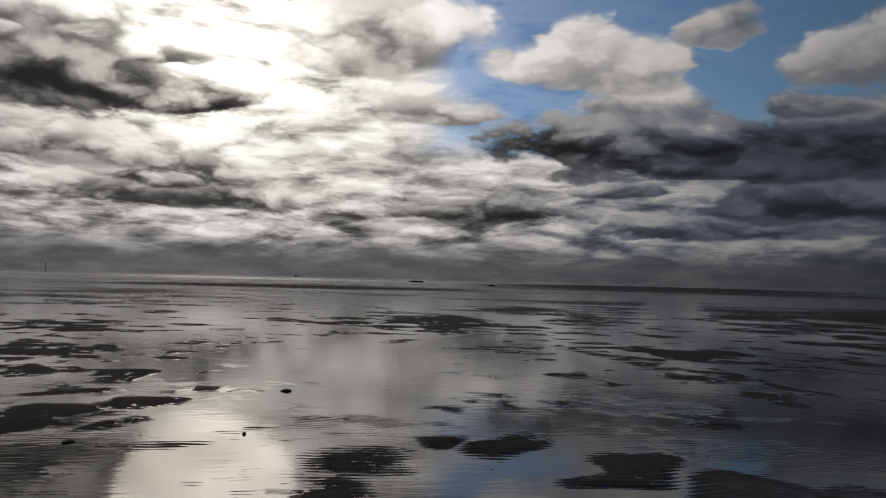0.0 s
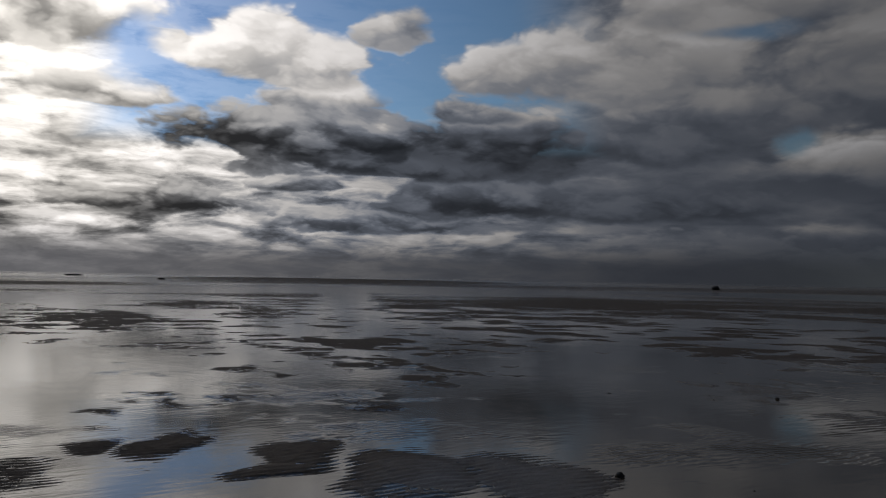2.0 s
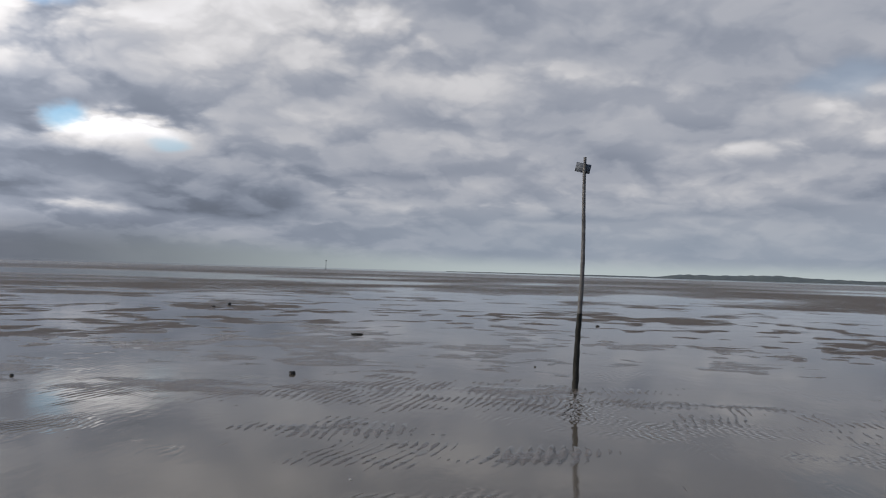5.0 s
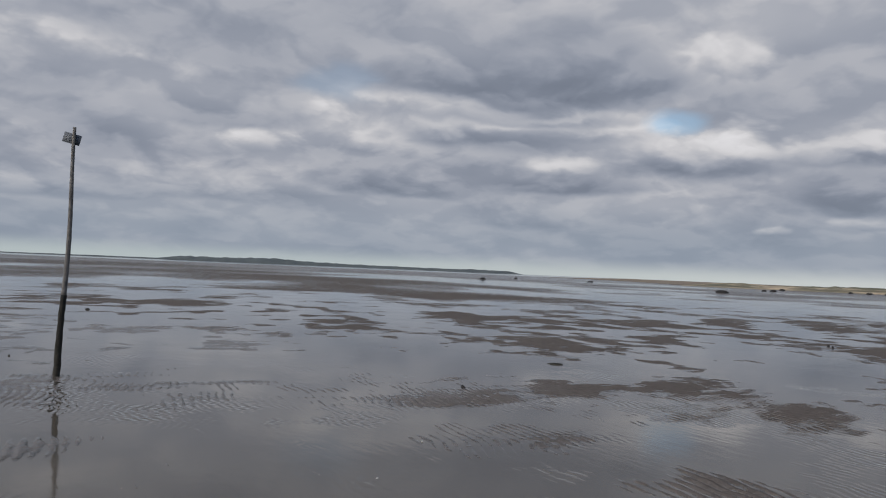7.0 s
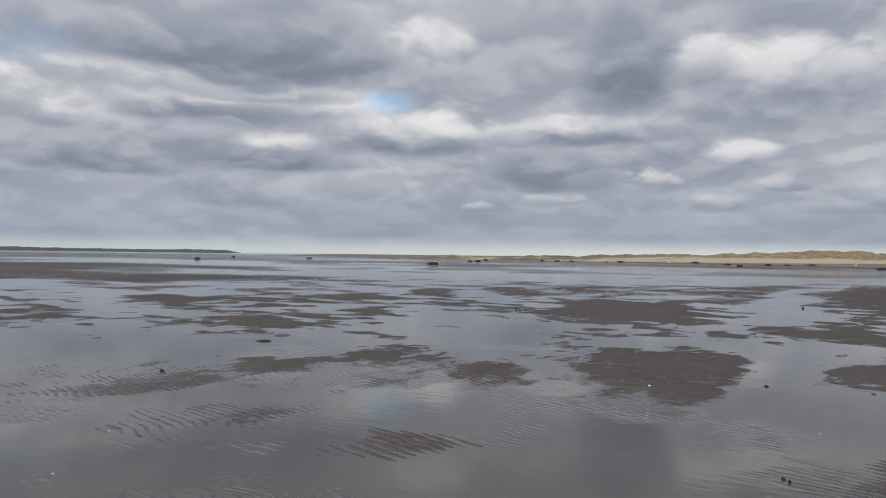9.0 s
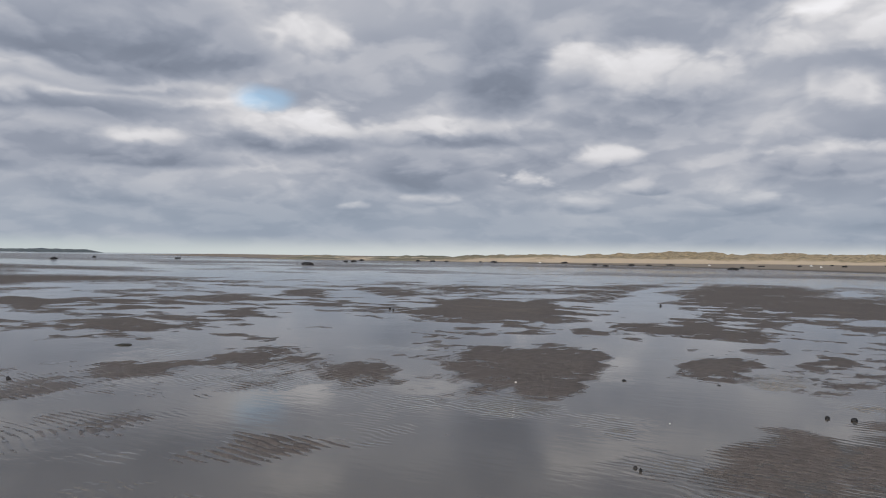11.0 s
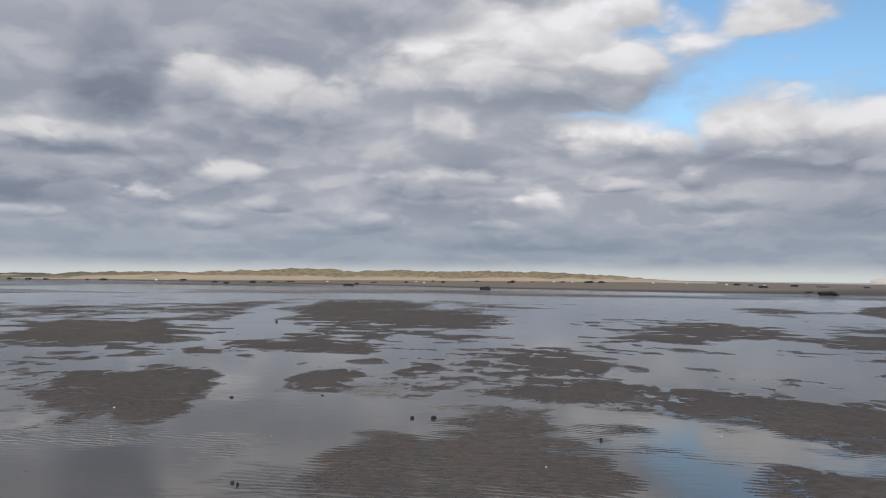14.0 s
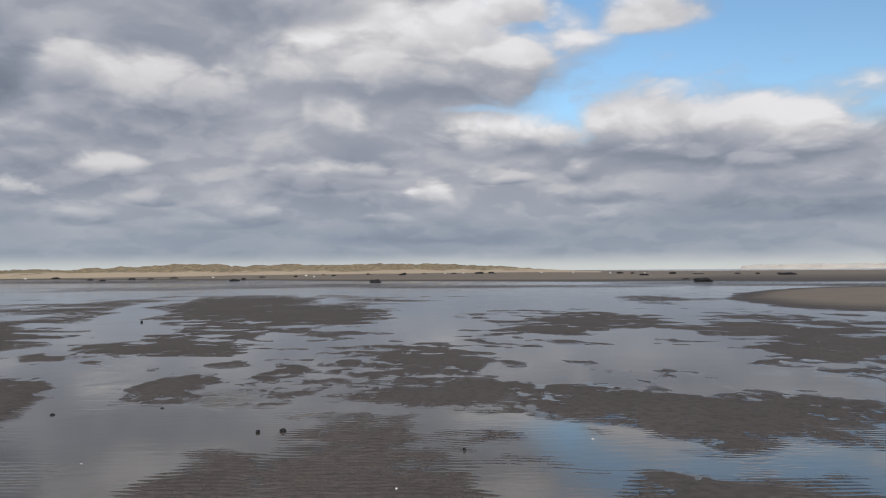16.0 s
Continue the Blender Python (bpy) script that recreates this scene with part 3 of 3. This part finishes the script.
def sand_height(x, y, step):
    """The height of the tidal flat over its standing water; step: the spacing of the mesh there."""
    r = np.hypot(x, y)
    az = np.degrees(np.arctan2(x, y))
    az = np.where(az < -90, az + 360, az)
    wx = x + 0.6 * value_noise(x * 0.6, y * 0.6, 1) + 0.4 * value_noise(x * 1.7, y * 1.7, 2)
    wy = y + 0.6 * value_noise(x * 0.6, y * 0.6, 3) + 0.4 * value_noise(x * 1.7, y * 1.7, 4)
    top, low = np.zeros_like(x), np.zeros_like(x)
    for bx, by, long, deep, turn, high in BARS:
        a = radians(turn)
        dx, dy = wx - bx, wy - by
        u, v = (dx * math.cos(a) - dy * math.sin(a)) / long, (dx * math.sin(a) + dy * math.cos(a)) / deep
        hill = np.clip(1.25 - np.hypot(u, v) * 1.1, 0, 1)
        if high > 0:
            top = np.maximum(top, hill * high)
        else:
            low = np.minimum(low, hill * high)
    form = 0
    for size, amount, seed in ((60, 0.4, 11), (22, 0.5, 12), (7, 0.4, 13), (2.4, 0.5, 14), (0.9, 1.05, 15), (0.4, 1.1, 16), (0.17, 0.8, 17)):
        keep = smooth(size / step, 1.0, 3.0)
        if 0.8 < size < 3:
            keep = keep * (1 + 0.7 * smooth(r, 8, 25) + 0.6 * smooth(r, 15, 35) * (1 - smooth(az, 105, 130)))
        if size < 1:
            keep = keep * (0.35 + 0.65 * smooth(r, 8, 20))
        if size > 5:
            keep = keep * (0.2 + 0.8 * smooth(r, 14, 40) + 0.6 * smooth(r, 25, 60))
        form = form + amount * keep * value_noise(x / size + 0.3 * seed, 1.35 * y / size + 0.2 * x / size, seed)
    # rills draining seaward fray the edges of the bars
    for size, amount, seed in ((1.0, 0.55, 51), (0.42, 0.6, 52), (0.2, 0.5, 53)):
        keep = smooth(size / (0.0031 * r + 0.001), 1.5, 4.0) * smooth(4 * size / step, 1.5, 4.0) * smooth(r, 5, 14)
        form = form + amount * keep * value_noise(wx / size, 0.25 * wy / size, seed)
    h = 0.017 * (1.5 * top + 1.1 * low + form - 0.38 + 0.3 * smooth(r, 8, 40) + (0.1 + 0.12 * smooth(az, 125, 150)) * smooth(r, 38, 100) + 0.13 * smooth(r, 14, 26) * smooth(az, 45, 65) * (1 - smooth(az, 110, 130)))
    # ripple marks, their crests along x
    bend = 0.2 * value_noise(x * 1.1, y * 1.1, 21) + 0.06 * value_noise(x * 3.1, y * 3.1, 22) + 0.02 * value_noise(x * 8, y * 8, 24)
    wave = np.sin((y + bend + 0.1 * x) * 2 * math.pi / 0.1)
    keep = smooth(0.1 / step, 1.6, 3.0) * smooth(h, -0.014, 0.002) * (1 - 0.6 * smooth(h, 0.009, 0.02))
    h = h + 0.0075 * wave * keep * (0.62 + 0.7 * value_noise(x * 0.7, y * 0.7, 23) + 0.5 * value_noise(x * 2.6, y * 3.4, 25))
    # the beach rises under the dunes
    start = np.interp(az, [120, 135, 150, 167, 178, 192, 212, 235], [900, 330, 260, 165, 125, 105, 95, 900])
    rise = np.clip((r - start) / 190, 0, 1.2)
    h = h + 0.024 * smooth(rise, 0.0, 0.2) * (az > 120) + 1.1 * rise ** 1.5 * (az > 120) * (1 - 0.93 * smooth(az, 186, 203))
    return np.where(r > 700, np.minimum(h, -0.05), h)


def grid_faces(rows, cols, wrap=False):
    i = np.arange(rows - 1)[:, None] * cols
    j = np.arange(cols if wrap else cols - 1)[None, :]
    k = (j + 1) % cols
    return np.stack([i + j, i + k, i + cols + k, i + cols + j], -1).reshape(-1, 4)


def grid_mesh(name, points, mat, wrap=False):
    rows, cols = points.shape[:2]
    faces = grid_faces(rows, cols, wrap)
    me = bpy.data.meshes.new(name)
    me.vertices.add(rows * cols)
    me.vertices.foreach_set("co", points.reshape(-1).astype(np.float32))
    me.loops.add(faces.size)
    me.loops.foreach_set("vertex_index", faces.reshape(-1).astype(np.int32))
    me.polygons.add(len(faces))
    me.polygons.foreach_set("loop_start", np.arange(0, faces.size, 4, dtype=np.int32))
    me.polygons.foreach_set("use_smooth", np.ones(len(faces), dtype=bool))
    me.materials.append(mat)
    me.update(calc_edges=True)
    return new(name, me)


def build_ground():
    rings, r = [0.02], 1.5
    while r < 4900:
        rings.append(r)
        fine = 0.6 if r < 14 else 0.8 if r < 20 else 1.0
        r += min(max(fine * r * r / 2246, 0.02) if r > 3.2 else 0.1, 0.12 * r)
    rings = np.array(rings + [4900])
    turn = np.radians(np.concatenate([np.arange(-24, 216, 0.14), np.arange(217, 336, 2.0)]))
    rr, aa = np.meshgrid(rings, turn, indexing="ij")
    x, y = rr * np.sin(aa), rr * np.cos(aa)
    step = np.gradient(rings)[:, None] + 0 * aa
    z = sand_height(x, y, np.maximum(step, 0.0032 * rr))
    ground = grid_mesh("ground", np.stack([x, y, z], -1)[:, ::-1], SAND, True)
    tagged(ground, "wide tidal flat of wet rippled brown sand", "ground", kind="structure")
    rim = np.radians(np.arange(0, 360, 4))
    rr, aa = np.meshgrid(np.array([0.02, 40, 400, 4900]), rim, indexing="ij")
    water = grid_mesh("water", np.stack([rr * np.sin(aa), rr * np.cos(aa), 0 * rr], -1)[:, ::-1], WATER, True)
    tagged(water, "thin sheet of still grey water standing on sand", "water", kind="structure")


build_ground()


# ---- distance ----
def build_dunes():
    az = np.linspace(135.5, 193.5, 500)
    back = np.linspace(0, 1, 26)
    u, a = np.meshgrid(back, az, indexing="ij")
    r = 262 + 95 * u + 12 * value_noise(a * 0.4, u * 0, 31)
    x, y = r * np.sin(np.radians(a)), r * np.cos(np.radians(a))
    ends = smooth(a, 135.5, 139) * (0.35 + 0.65 * smooth(a, 140, 172)) * (1 - smooth(a, 180, 193.5))
    z = smooth(u, 0.05, 0.55) * (1 - 0.8 * smooth(u, 0.75, 1.0)) * (0.3 + 2.9 * ends)
    z = z * (1 + 0.5 * value_noise(x / 22, y / 22, 32) + 0.5 * value_noise(x / 7, y / 7, 33) + 0.45 * value_noise(x / 2.5, y / 2.5, 34))
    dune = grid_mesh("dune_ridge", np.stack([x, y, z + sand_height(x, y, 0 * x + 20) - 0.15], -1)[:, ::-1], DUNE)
    tagged(dune, "low sunlit sand dunes with dry yellow grass", "dunes", kind="structure")


def build_far_land(name, first, last, radius, profile, mat, label, category):
    az = np.linspace(first, last, 300)
    u, a = np.meshgrid(np.linspace(0, 1, 6), az, indexing="ij")
    r = radius + 250 * u
    top = np.interp(a, *profile) * (1 + 0.18 * value_noise(a * 3, a * 0, 41) + 0.12 * value_noise(a * 11, a * 0, 42))
    z = np.sin(u * math.pi) ** 0.5 * top - 0.3
    x, y = r * np.sin(np.radians(a)), r * np.cos(np.radians(a))
    land = grid_mesh(name, np.stack([x, y, z], -1)[:, ::-1], mat)
    tagged(land, label, category, kind="structure")


build_dunes()
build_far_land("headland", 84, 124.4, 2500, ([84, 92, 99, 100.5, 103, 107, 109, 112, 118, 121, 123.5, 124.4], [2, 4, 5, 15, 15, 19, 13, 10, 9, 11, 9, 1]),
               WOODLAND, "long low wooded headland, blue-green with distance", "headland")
build_far_land("sand_spit", 202.7, 224, 2300, ([202.7, 203.0, 208, 215, 224], [8, 13, 15, 13, 4]), PALE_SAND, "distant pale sandbank in sunlight", "sandbank")


# ---- things on the flat ----
def part(name, bm, mat, parent, label=""):
    """Links a bmesh as one mesh object under a thing."""
    me = bpy.data.meshes.new(name)
    bm.to_mesh(me)
    bm.free()
    me.materials.append(mat)
    me.polygons.foreach_set("use_smooth", [True] * len(me.polygons))
    ob = new(name, me)
    ob.parent = parent
    return tagged(ob, label)


def tube(path, radii, sides=14, rough=0.0, seed=0):
    """A closed round bar along a path, with uneven girth."""
    bm = bmesh.new()
    rings = []
    for i, (p, r) in enumerate(zip(path, radii)):
        ring = []
        for k in range(sides):
            a = 2 * math.pi * k / sides
            w = r * (1 + rough * noise.noise((math.cos(a) * 2 + seed, math.sin(a) * 2, p[2] * 9)))
            ring.append(bm.verts.new((p[0] + w * math.cos(a), p[1] + w * math.sin(a), p[2])))
        rings.append(ring)
    for a, b in zip(rings, rings[1:]):
        for k in range(sides):
            bm.faces.new((a[k], a[(k + 1) % sides], b[(k + 1) % sides], b[k]))
    bm.faces.new(rings[0][::-1])
    bm.faces.new(rings[-1])
    return bm


def build_post():
    """A leaning timber marker post with a small board near its top."""
    base, tip = Vector((11.39, -1.16, 0)), Vector((11.385, -1.215, 3.29))
    post = new("marker_post")
    post.location = base
    tagged(post, "weathered timber marker post with dark wet foot, standing in sand", "post")
    def spot(t):
        p = (tip - base) * t
        return (p.x + 0.012 * math.sin(t * 9), p.y + 0.015 * math.sin(t * 7 + 1), p.z)
    ts = [i / 40 for i in range(41)]
    part("shaft", tube([spot(0.32 + 0.68 * t) for t in ts], [0.034 - 0.013 * t for t in ts], 14, 0.12, 3), TIMBER, post)
    part("wet_foot", tube([spot(-0.04 + 0.365 * t) for t in ts], [0.045 - 0.009 * t for t in ts], 14, 0.25, 7), WET_TIMBER, post, "black weed-grown lower end")
    bm = bmesh.new()
    bmesh.ops.create_cube(bm, size=1)
    bmesh.ops.scale(bm, vec=(0.018, 0.215, 0.135), verts=bm.verts)
    bmesh.ops.bevel(bm, geom=bm.edges[:], offset=0.004, segments=2, affect="EDGES")
    board = part("board", bm, BOARD, post, "small grey board, slightly tilted")
    board.matrix_local = pose(0.04, -0.018, 3.14, 13, 0, -12)


def lump(name, x, y, size, mat, label, category, seed, turn=0.0, sink=0.25, rough=0.35, group=""):
    bm = bmesh.new()
    bmesh.ops.create_icosphere(bm, subdivisions=3, radius=1)
    for v in bm.verts:
        d = 1 + rough * noise.noise(v.co * 1.3 + Vector((seed, 0, 0))) + 0.4 * rough * noise.noise(v.co * 3.7 + Vector((0, seed, 0)))
        v.co = Vector((v.co.x * d * size[0] / 2, v.co.y * d * size[1] / 2, v.co.z * d * size[2] / 2))
    me = bpy.data.meshes.new(name)
    bm.to_mesh(me)
    bm.free()
    me.materials.append(mat)
    me.polygons.foreach_set("use_smooth", [True] * len(me.polygons))
    ob = new(name, me)
    z = float(sand_height(np.array([x]), np.array([y]), np.array([0.05]))[0])
    ob.location = (x, y, max(z, -0.01) + size[2] * (0.5 - sink))
    ob.rotation_euler = (0, 0, radians(turn))
    return tagged(ob, label, category, group)


build_post()
lump("stone", 4.97, 4.53, (0.1, 0.07, 0.055), STONE, "small dark stone lying in shallow water", "stone", 1, 30)
lump("stone", 11.61, 3.03, (0.1, 0.095, 0.07), STONE, "round dark stone beside a rippled bar", "stone", 2, 0)
lump("stone", 0.52, -9.6, (0.05, 0.05, 0.05), STONE, "small round black stone on rippled sand", "stone", 3, 0)
lump("stone", 0.275, -9.63, (0.065, 0.05, 0.045), STONE, "small angular black stone on rippled sand", "stone", 4, 20)
lump("seaweed_clump", 19.0, 3.68, (0.2, 0.3, 0.05), WEED, "flat dark clump of seaweed", "seaweed", 5, 10)
lump("seaweed_clump", 11.45, -9.27, (0.28, 0.2, 0.045), WEED, "flat dark clump of seaweed in water", "seaweed", 6, 40)

# dark lumps in place of seals on the beach: x, y, width, height
SEAL_LUMPS_A = [
    (-37.3, -100.0, 2.28, 0.68),
    (-78.2, -235.3, 2.12, 0.88),
    (-63.4, -239.8, 2.12, 0.71),
    (-55.5, -187.5, 2.09, 0.70),
    (-67.1, -238.8, 1.41, 0.53),
    (-42.3, -120.6, 1.09, 0.27),
    (-84.9, -233.0, 3.18, 0.35),
    (-95.2, -229.0, 1.94, 0.53),
    (-100.2, -226.9, 1.41, 0.53),
    (-105.8, -224.3, 2.47, 0.53),
    (-91.9, -191.1, 3.93, 0.76),
    (4.5, -117.0, 1.58, 0.67),
    (2.2, -224.5, 1.92, 0.64),
    (1.9, -248.0, 1.59, 0.71),
    (-4.3, -248.0, 1.77, 0.35),
    (-20.9, -240.1, 2.92, 0.86),
    (-25.2, -246.7, 2.47, 0.71),
    (-13.5, -247.6, 1.59, 0.53),
    (26.6, -246.6, 1.06, 0.53),
    (13.0, -247.7, 1.41, 0.53),
    (153.7, -95.0, 1.42, 0.64),
    (205.5, -138.8, 1.24, 0.71),
    (192.1, -156.8, 1.06, 0.53),
    (86.1, -96.6, 1.84, 0.64),
]
SEAL_LUMPS_B = [
    (122.3, -150.2, 1.24, 0.55),
    (122.7, -153.8, 1.40, 0.70),
    (152.9, -195.3, 1.59, 0.71),
    (138.8, -205.5, 1.24, 0.71),
    (135.0, -208.0, 1.77, 0.71),
    (131.3, -210.4, 1.59, 0.53),
    (118.6, -217.8, 2.12, 0.71),
    (99.1, -227.4, 2.12, 0.71),
    (122.2, -215.8, 1.06, 0.53),
    (60.6, -161.3, 1.23, 0.49),
    (72.0, -183.8, 1.27, 0.56),
    (63.8, -187.2, 1.55, 0.70),
    (62.6, -196.4, 1.76, 0.44),
    (60.9, -209.0, 2.02, 0.47),
    (31.0, -144.4, 2.10, 0.63),
    (34.4, -168.6, 1.10, 0.61),
    (37.9, -207.2, 1.80, 0.45),
    (29.8, -210.9, 0.91, 0.61),
    (20.7, -218.8, 1.25, 0.63),
    (191.6, -157.4, 1.06, 0.53),
]

# plain rounded stand-ins for the seals, filed as boulders
for i, (x, y, wide, high) in enumerate(SEAL_LUMPS_A + SEAL_LUMPS_B):
    lump("boulder", x, y, (0.95 * wide, 0.5 * wide, 0.95 * high), STONE, "low dark lump standing in for a seal on the wet beach", "boulder",
         20 + i * 1.7, math.degrees(math.atan2(-x, y)) + 20 * math.sin(i * 2.3), 0.3, 0.5, "boulders strewn along the beach")

PEBBLES = [
    (30.08, 11.21, 0.160, 0.114),
    (28.34, 11.15, 0.174, 0.065),
    (10.17, 6.53, 0.061, 0.035),
    (8.46, 8.07, 0.076, 0.017),
    (5.56, 3.69, 0.024, 0.015),
    (-0.02, 11.28, 0.153, 0.040),
    (-0.42, 8.26, 0.041, 0.029),
    (-2.00, 7.98, 0.141, 0.029),
    (9.40, -6.14, 0.047, 0.032),
    (13.22, -19.59, 0.083, 0.066),
    (13.83, -0.60, 0.049, 0.030),
    (25.64, -2.65, 0.147, 0.055),
    (7.81, -27.77, 0.101, 0.081),
    (3.07, -10.76, 0.084, 0.031),
    (1.94, -11.11, 0.046, 0.023),
    (1.50, -6.59, 0.031, 0.027),
    (9.30, -6.10, 0.048, 0.032),
    (1.44, -6.53, 0.031, 0.027),
    (-1.50, -8.65, 0.034, 0.029),
    (13.52, -19.83, 0.085, 0.068),
]
# near rows are shells; the far rows stand in for white seal pups
SHELLS_AND_PUPS = [
    (5.98, 0.85, 0.039, 0.022),
    (5.39, -3.07, 0.035, 0.022),
    (6.41, -3.98, 0.026, 0.021),
    (1.77, -8.39, 0.040, 0.023),
    (4.11, -9.68, 0.036, 0.029),
    (-0.92, -7.39, 0.029, 0.019),
    (-2.75, -9.06, 0.049, 0.025),
    (29.67, -229.74, 0.990, 0.495),
    (-10.92, -249.76, 1.068, 0.534),
    (-16.59, -249.45, 1.068, 0.534),
    (-21.88, -249.04, 1.068, 0.534),
    (-40.65, -246.67, 1.068, 0.534),
    (-50.30, -244.89, 1.068, 0.534),
    (-61.19, -242.40, 1.068, 0.534),
    (-71.10, -239.68, 1.068, 0.534),
    (52.38, -215.19, 0.946, 0.473),
    (24.53, -206.76, 0.890, 0.445),
    (106.70, -226.09, 1.068, 0.534),
]

for i, (x, y, wide, high) in enumerate(PEBBLES):
    lump("pebble", x, y, (wide, 0.7 * wide, 1.3 * high), STONE, "small dark pebble lying on the wet flat", "pebble", 90 + i * 2.1, i * 37, 0.3, 0.45, "pebbles on the flat")
for i, (x, y, wide, high) in enumerate(SHELLS_AND_PUPS):
    lump("pale_lump", x, y, (0.75 * wide, 0.6 * wide, 0.9 * high), PALE_LUMP, "small whitish lump on the sand", "stone", 150 + i * 1.9, i * 53, 0.3, 0.4, "whitish stones on the sand")
# plain dark mounds; the first stands in for an unclear hull-like shape
lump("dark_mound", 162.0, 123.0, (3.0, 2.0, 1.3), STONE, "low dark mound far out on the flat", "rock", 201, 35, 0.3, 0.5)
lump("dark_mound", 58.0, 228.0, (1.8, 1.2, 0.7), STONE, "low dark mound far out on the flat", "rock", 203, 0, 0.3, 0.5)
lump("dark_mound", 61.0, 392.0, (8.0, 3.0, 1.1), STONE, "long dark mound far out on the flat", "rock", 205, 5, 0.3, 0.4)


def build_beacon(az, distance, high):
    """A tall thin beacon pole with a small topmark, far out on the flat."""
    beacon = new("beacon_pole")
    beacon.location = (distance * math.sin(radians(az)), distance * math.cos(radians(az)), 0)
    tagged(beacon, "thin dark beacon pole far out on the flat", "pole", "beacon poles")
    part("shaft", tube([(0, 0, -0.3 + (high + 0.3) * i / 6) for i in range(7)], [0.2 - 0.012 * i for i in range(7)], 8), WET_TIMBER, beacon)
    part("topmark", tube([(0, 0, high * 0.9), (0, 0, high * 0.93), (0, 0, high * 1.03), (0, 0, high * 1.05)], [0.1, 0.32, 0.32, 0.1], 8), WET_TIMBER, beacon)


build_beacon(-15.85, 620, 6.4)
build_beacon(75.4, 520, 6.2)


def build_ship():
    """A small ship on the horizon."""
    ship = new("ship")
    ship.matrix_world = pose(3300 * math.sin(radians(0.35)), 3300 * math.cos(radians(0.35)), 0, 0, 0, 12)
    tagged(ship, "tiny dark ship on the horizon", "ship")
    bm = bmesh.new()
    rows = []
    for x, w, low in ((-11, 2.2, 0.0), (-6, 3, -0.5), (4, 3, -0.5), (9, 1.8, 0.2), (12, 0.2, 1.2)):
        rows.append([bm.verts.new((x, -w, 3 + 0.04 * abs(x))), bm.verts.new((x, -0.6 * w, low)), bm.verts.new((x, 0.6 * w, low)), bm.verts.new((x, w, 3 + 0.04 * abs(x)))])
    for a, b in zip(rows, rows[1:]):
        for k in range(4):
            bm.faces.new((a[k], a[(k + 1) % 4], b[(k + 1) % 4], b[k]))
    bm.faces.new(rows[0][::-1])
    bm.faces.new(rows[-1])
    part("hull", bm, STONE, ship)
    bm = bmesh.new()
    bmesh.ops.create_cube(bm, size=1)
    bmesh.ops.scale(bm, vec=(6, 3.6, 3.2), verts=bm.verts)
    bmesh.ops.translate(bm, vec=(-5, 0, 4.6), verts=bm.verts)
    bmesh.ops.bevel(bm, geom=bm.edges[:], offset=0.3, segments=2, affect="EDGES")
    part("deckhouse", bm, BOARD, ship)


build_ship()
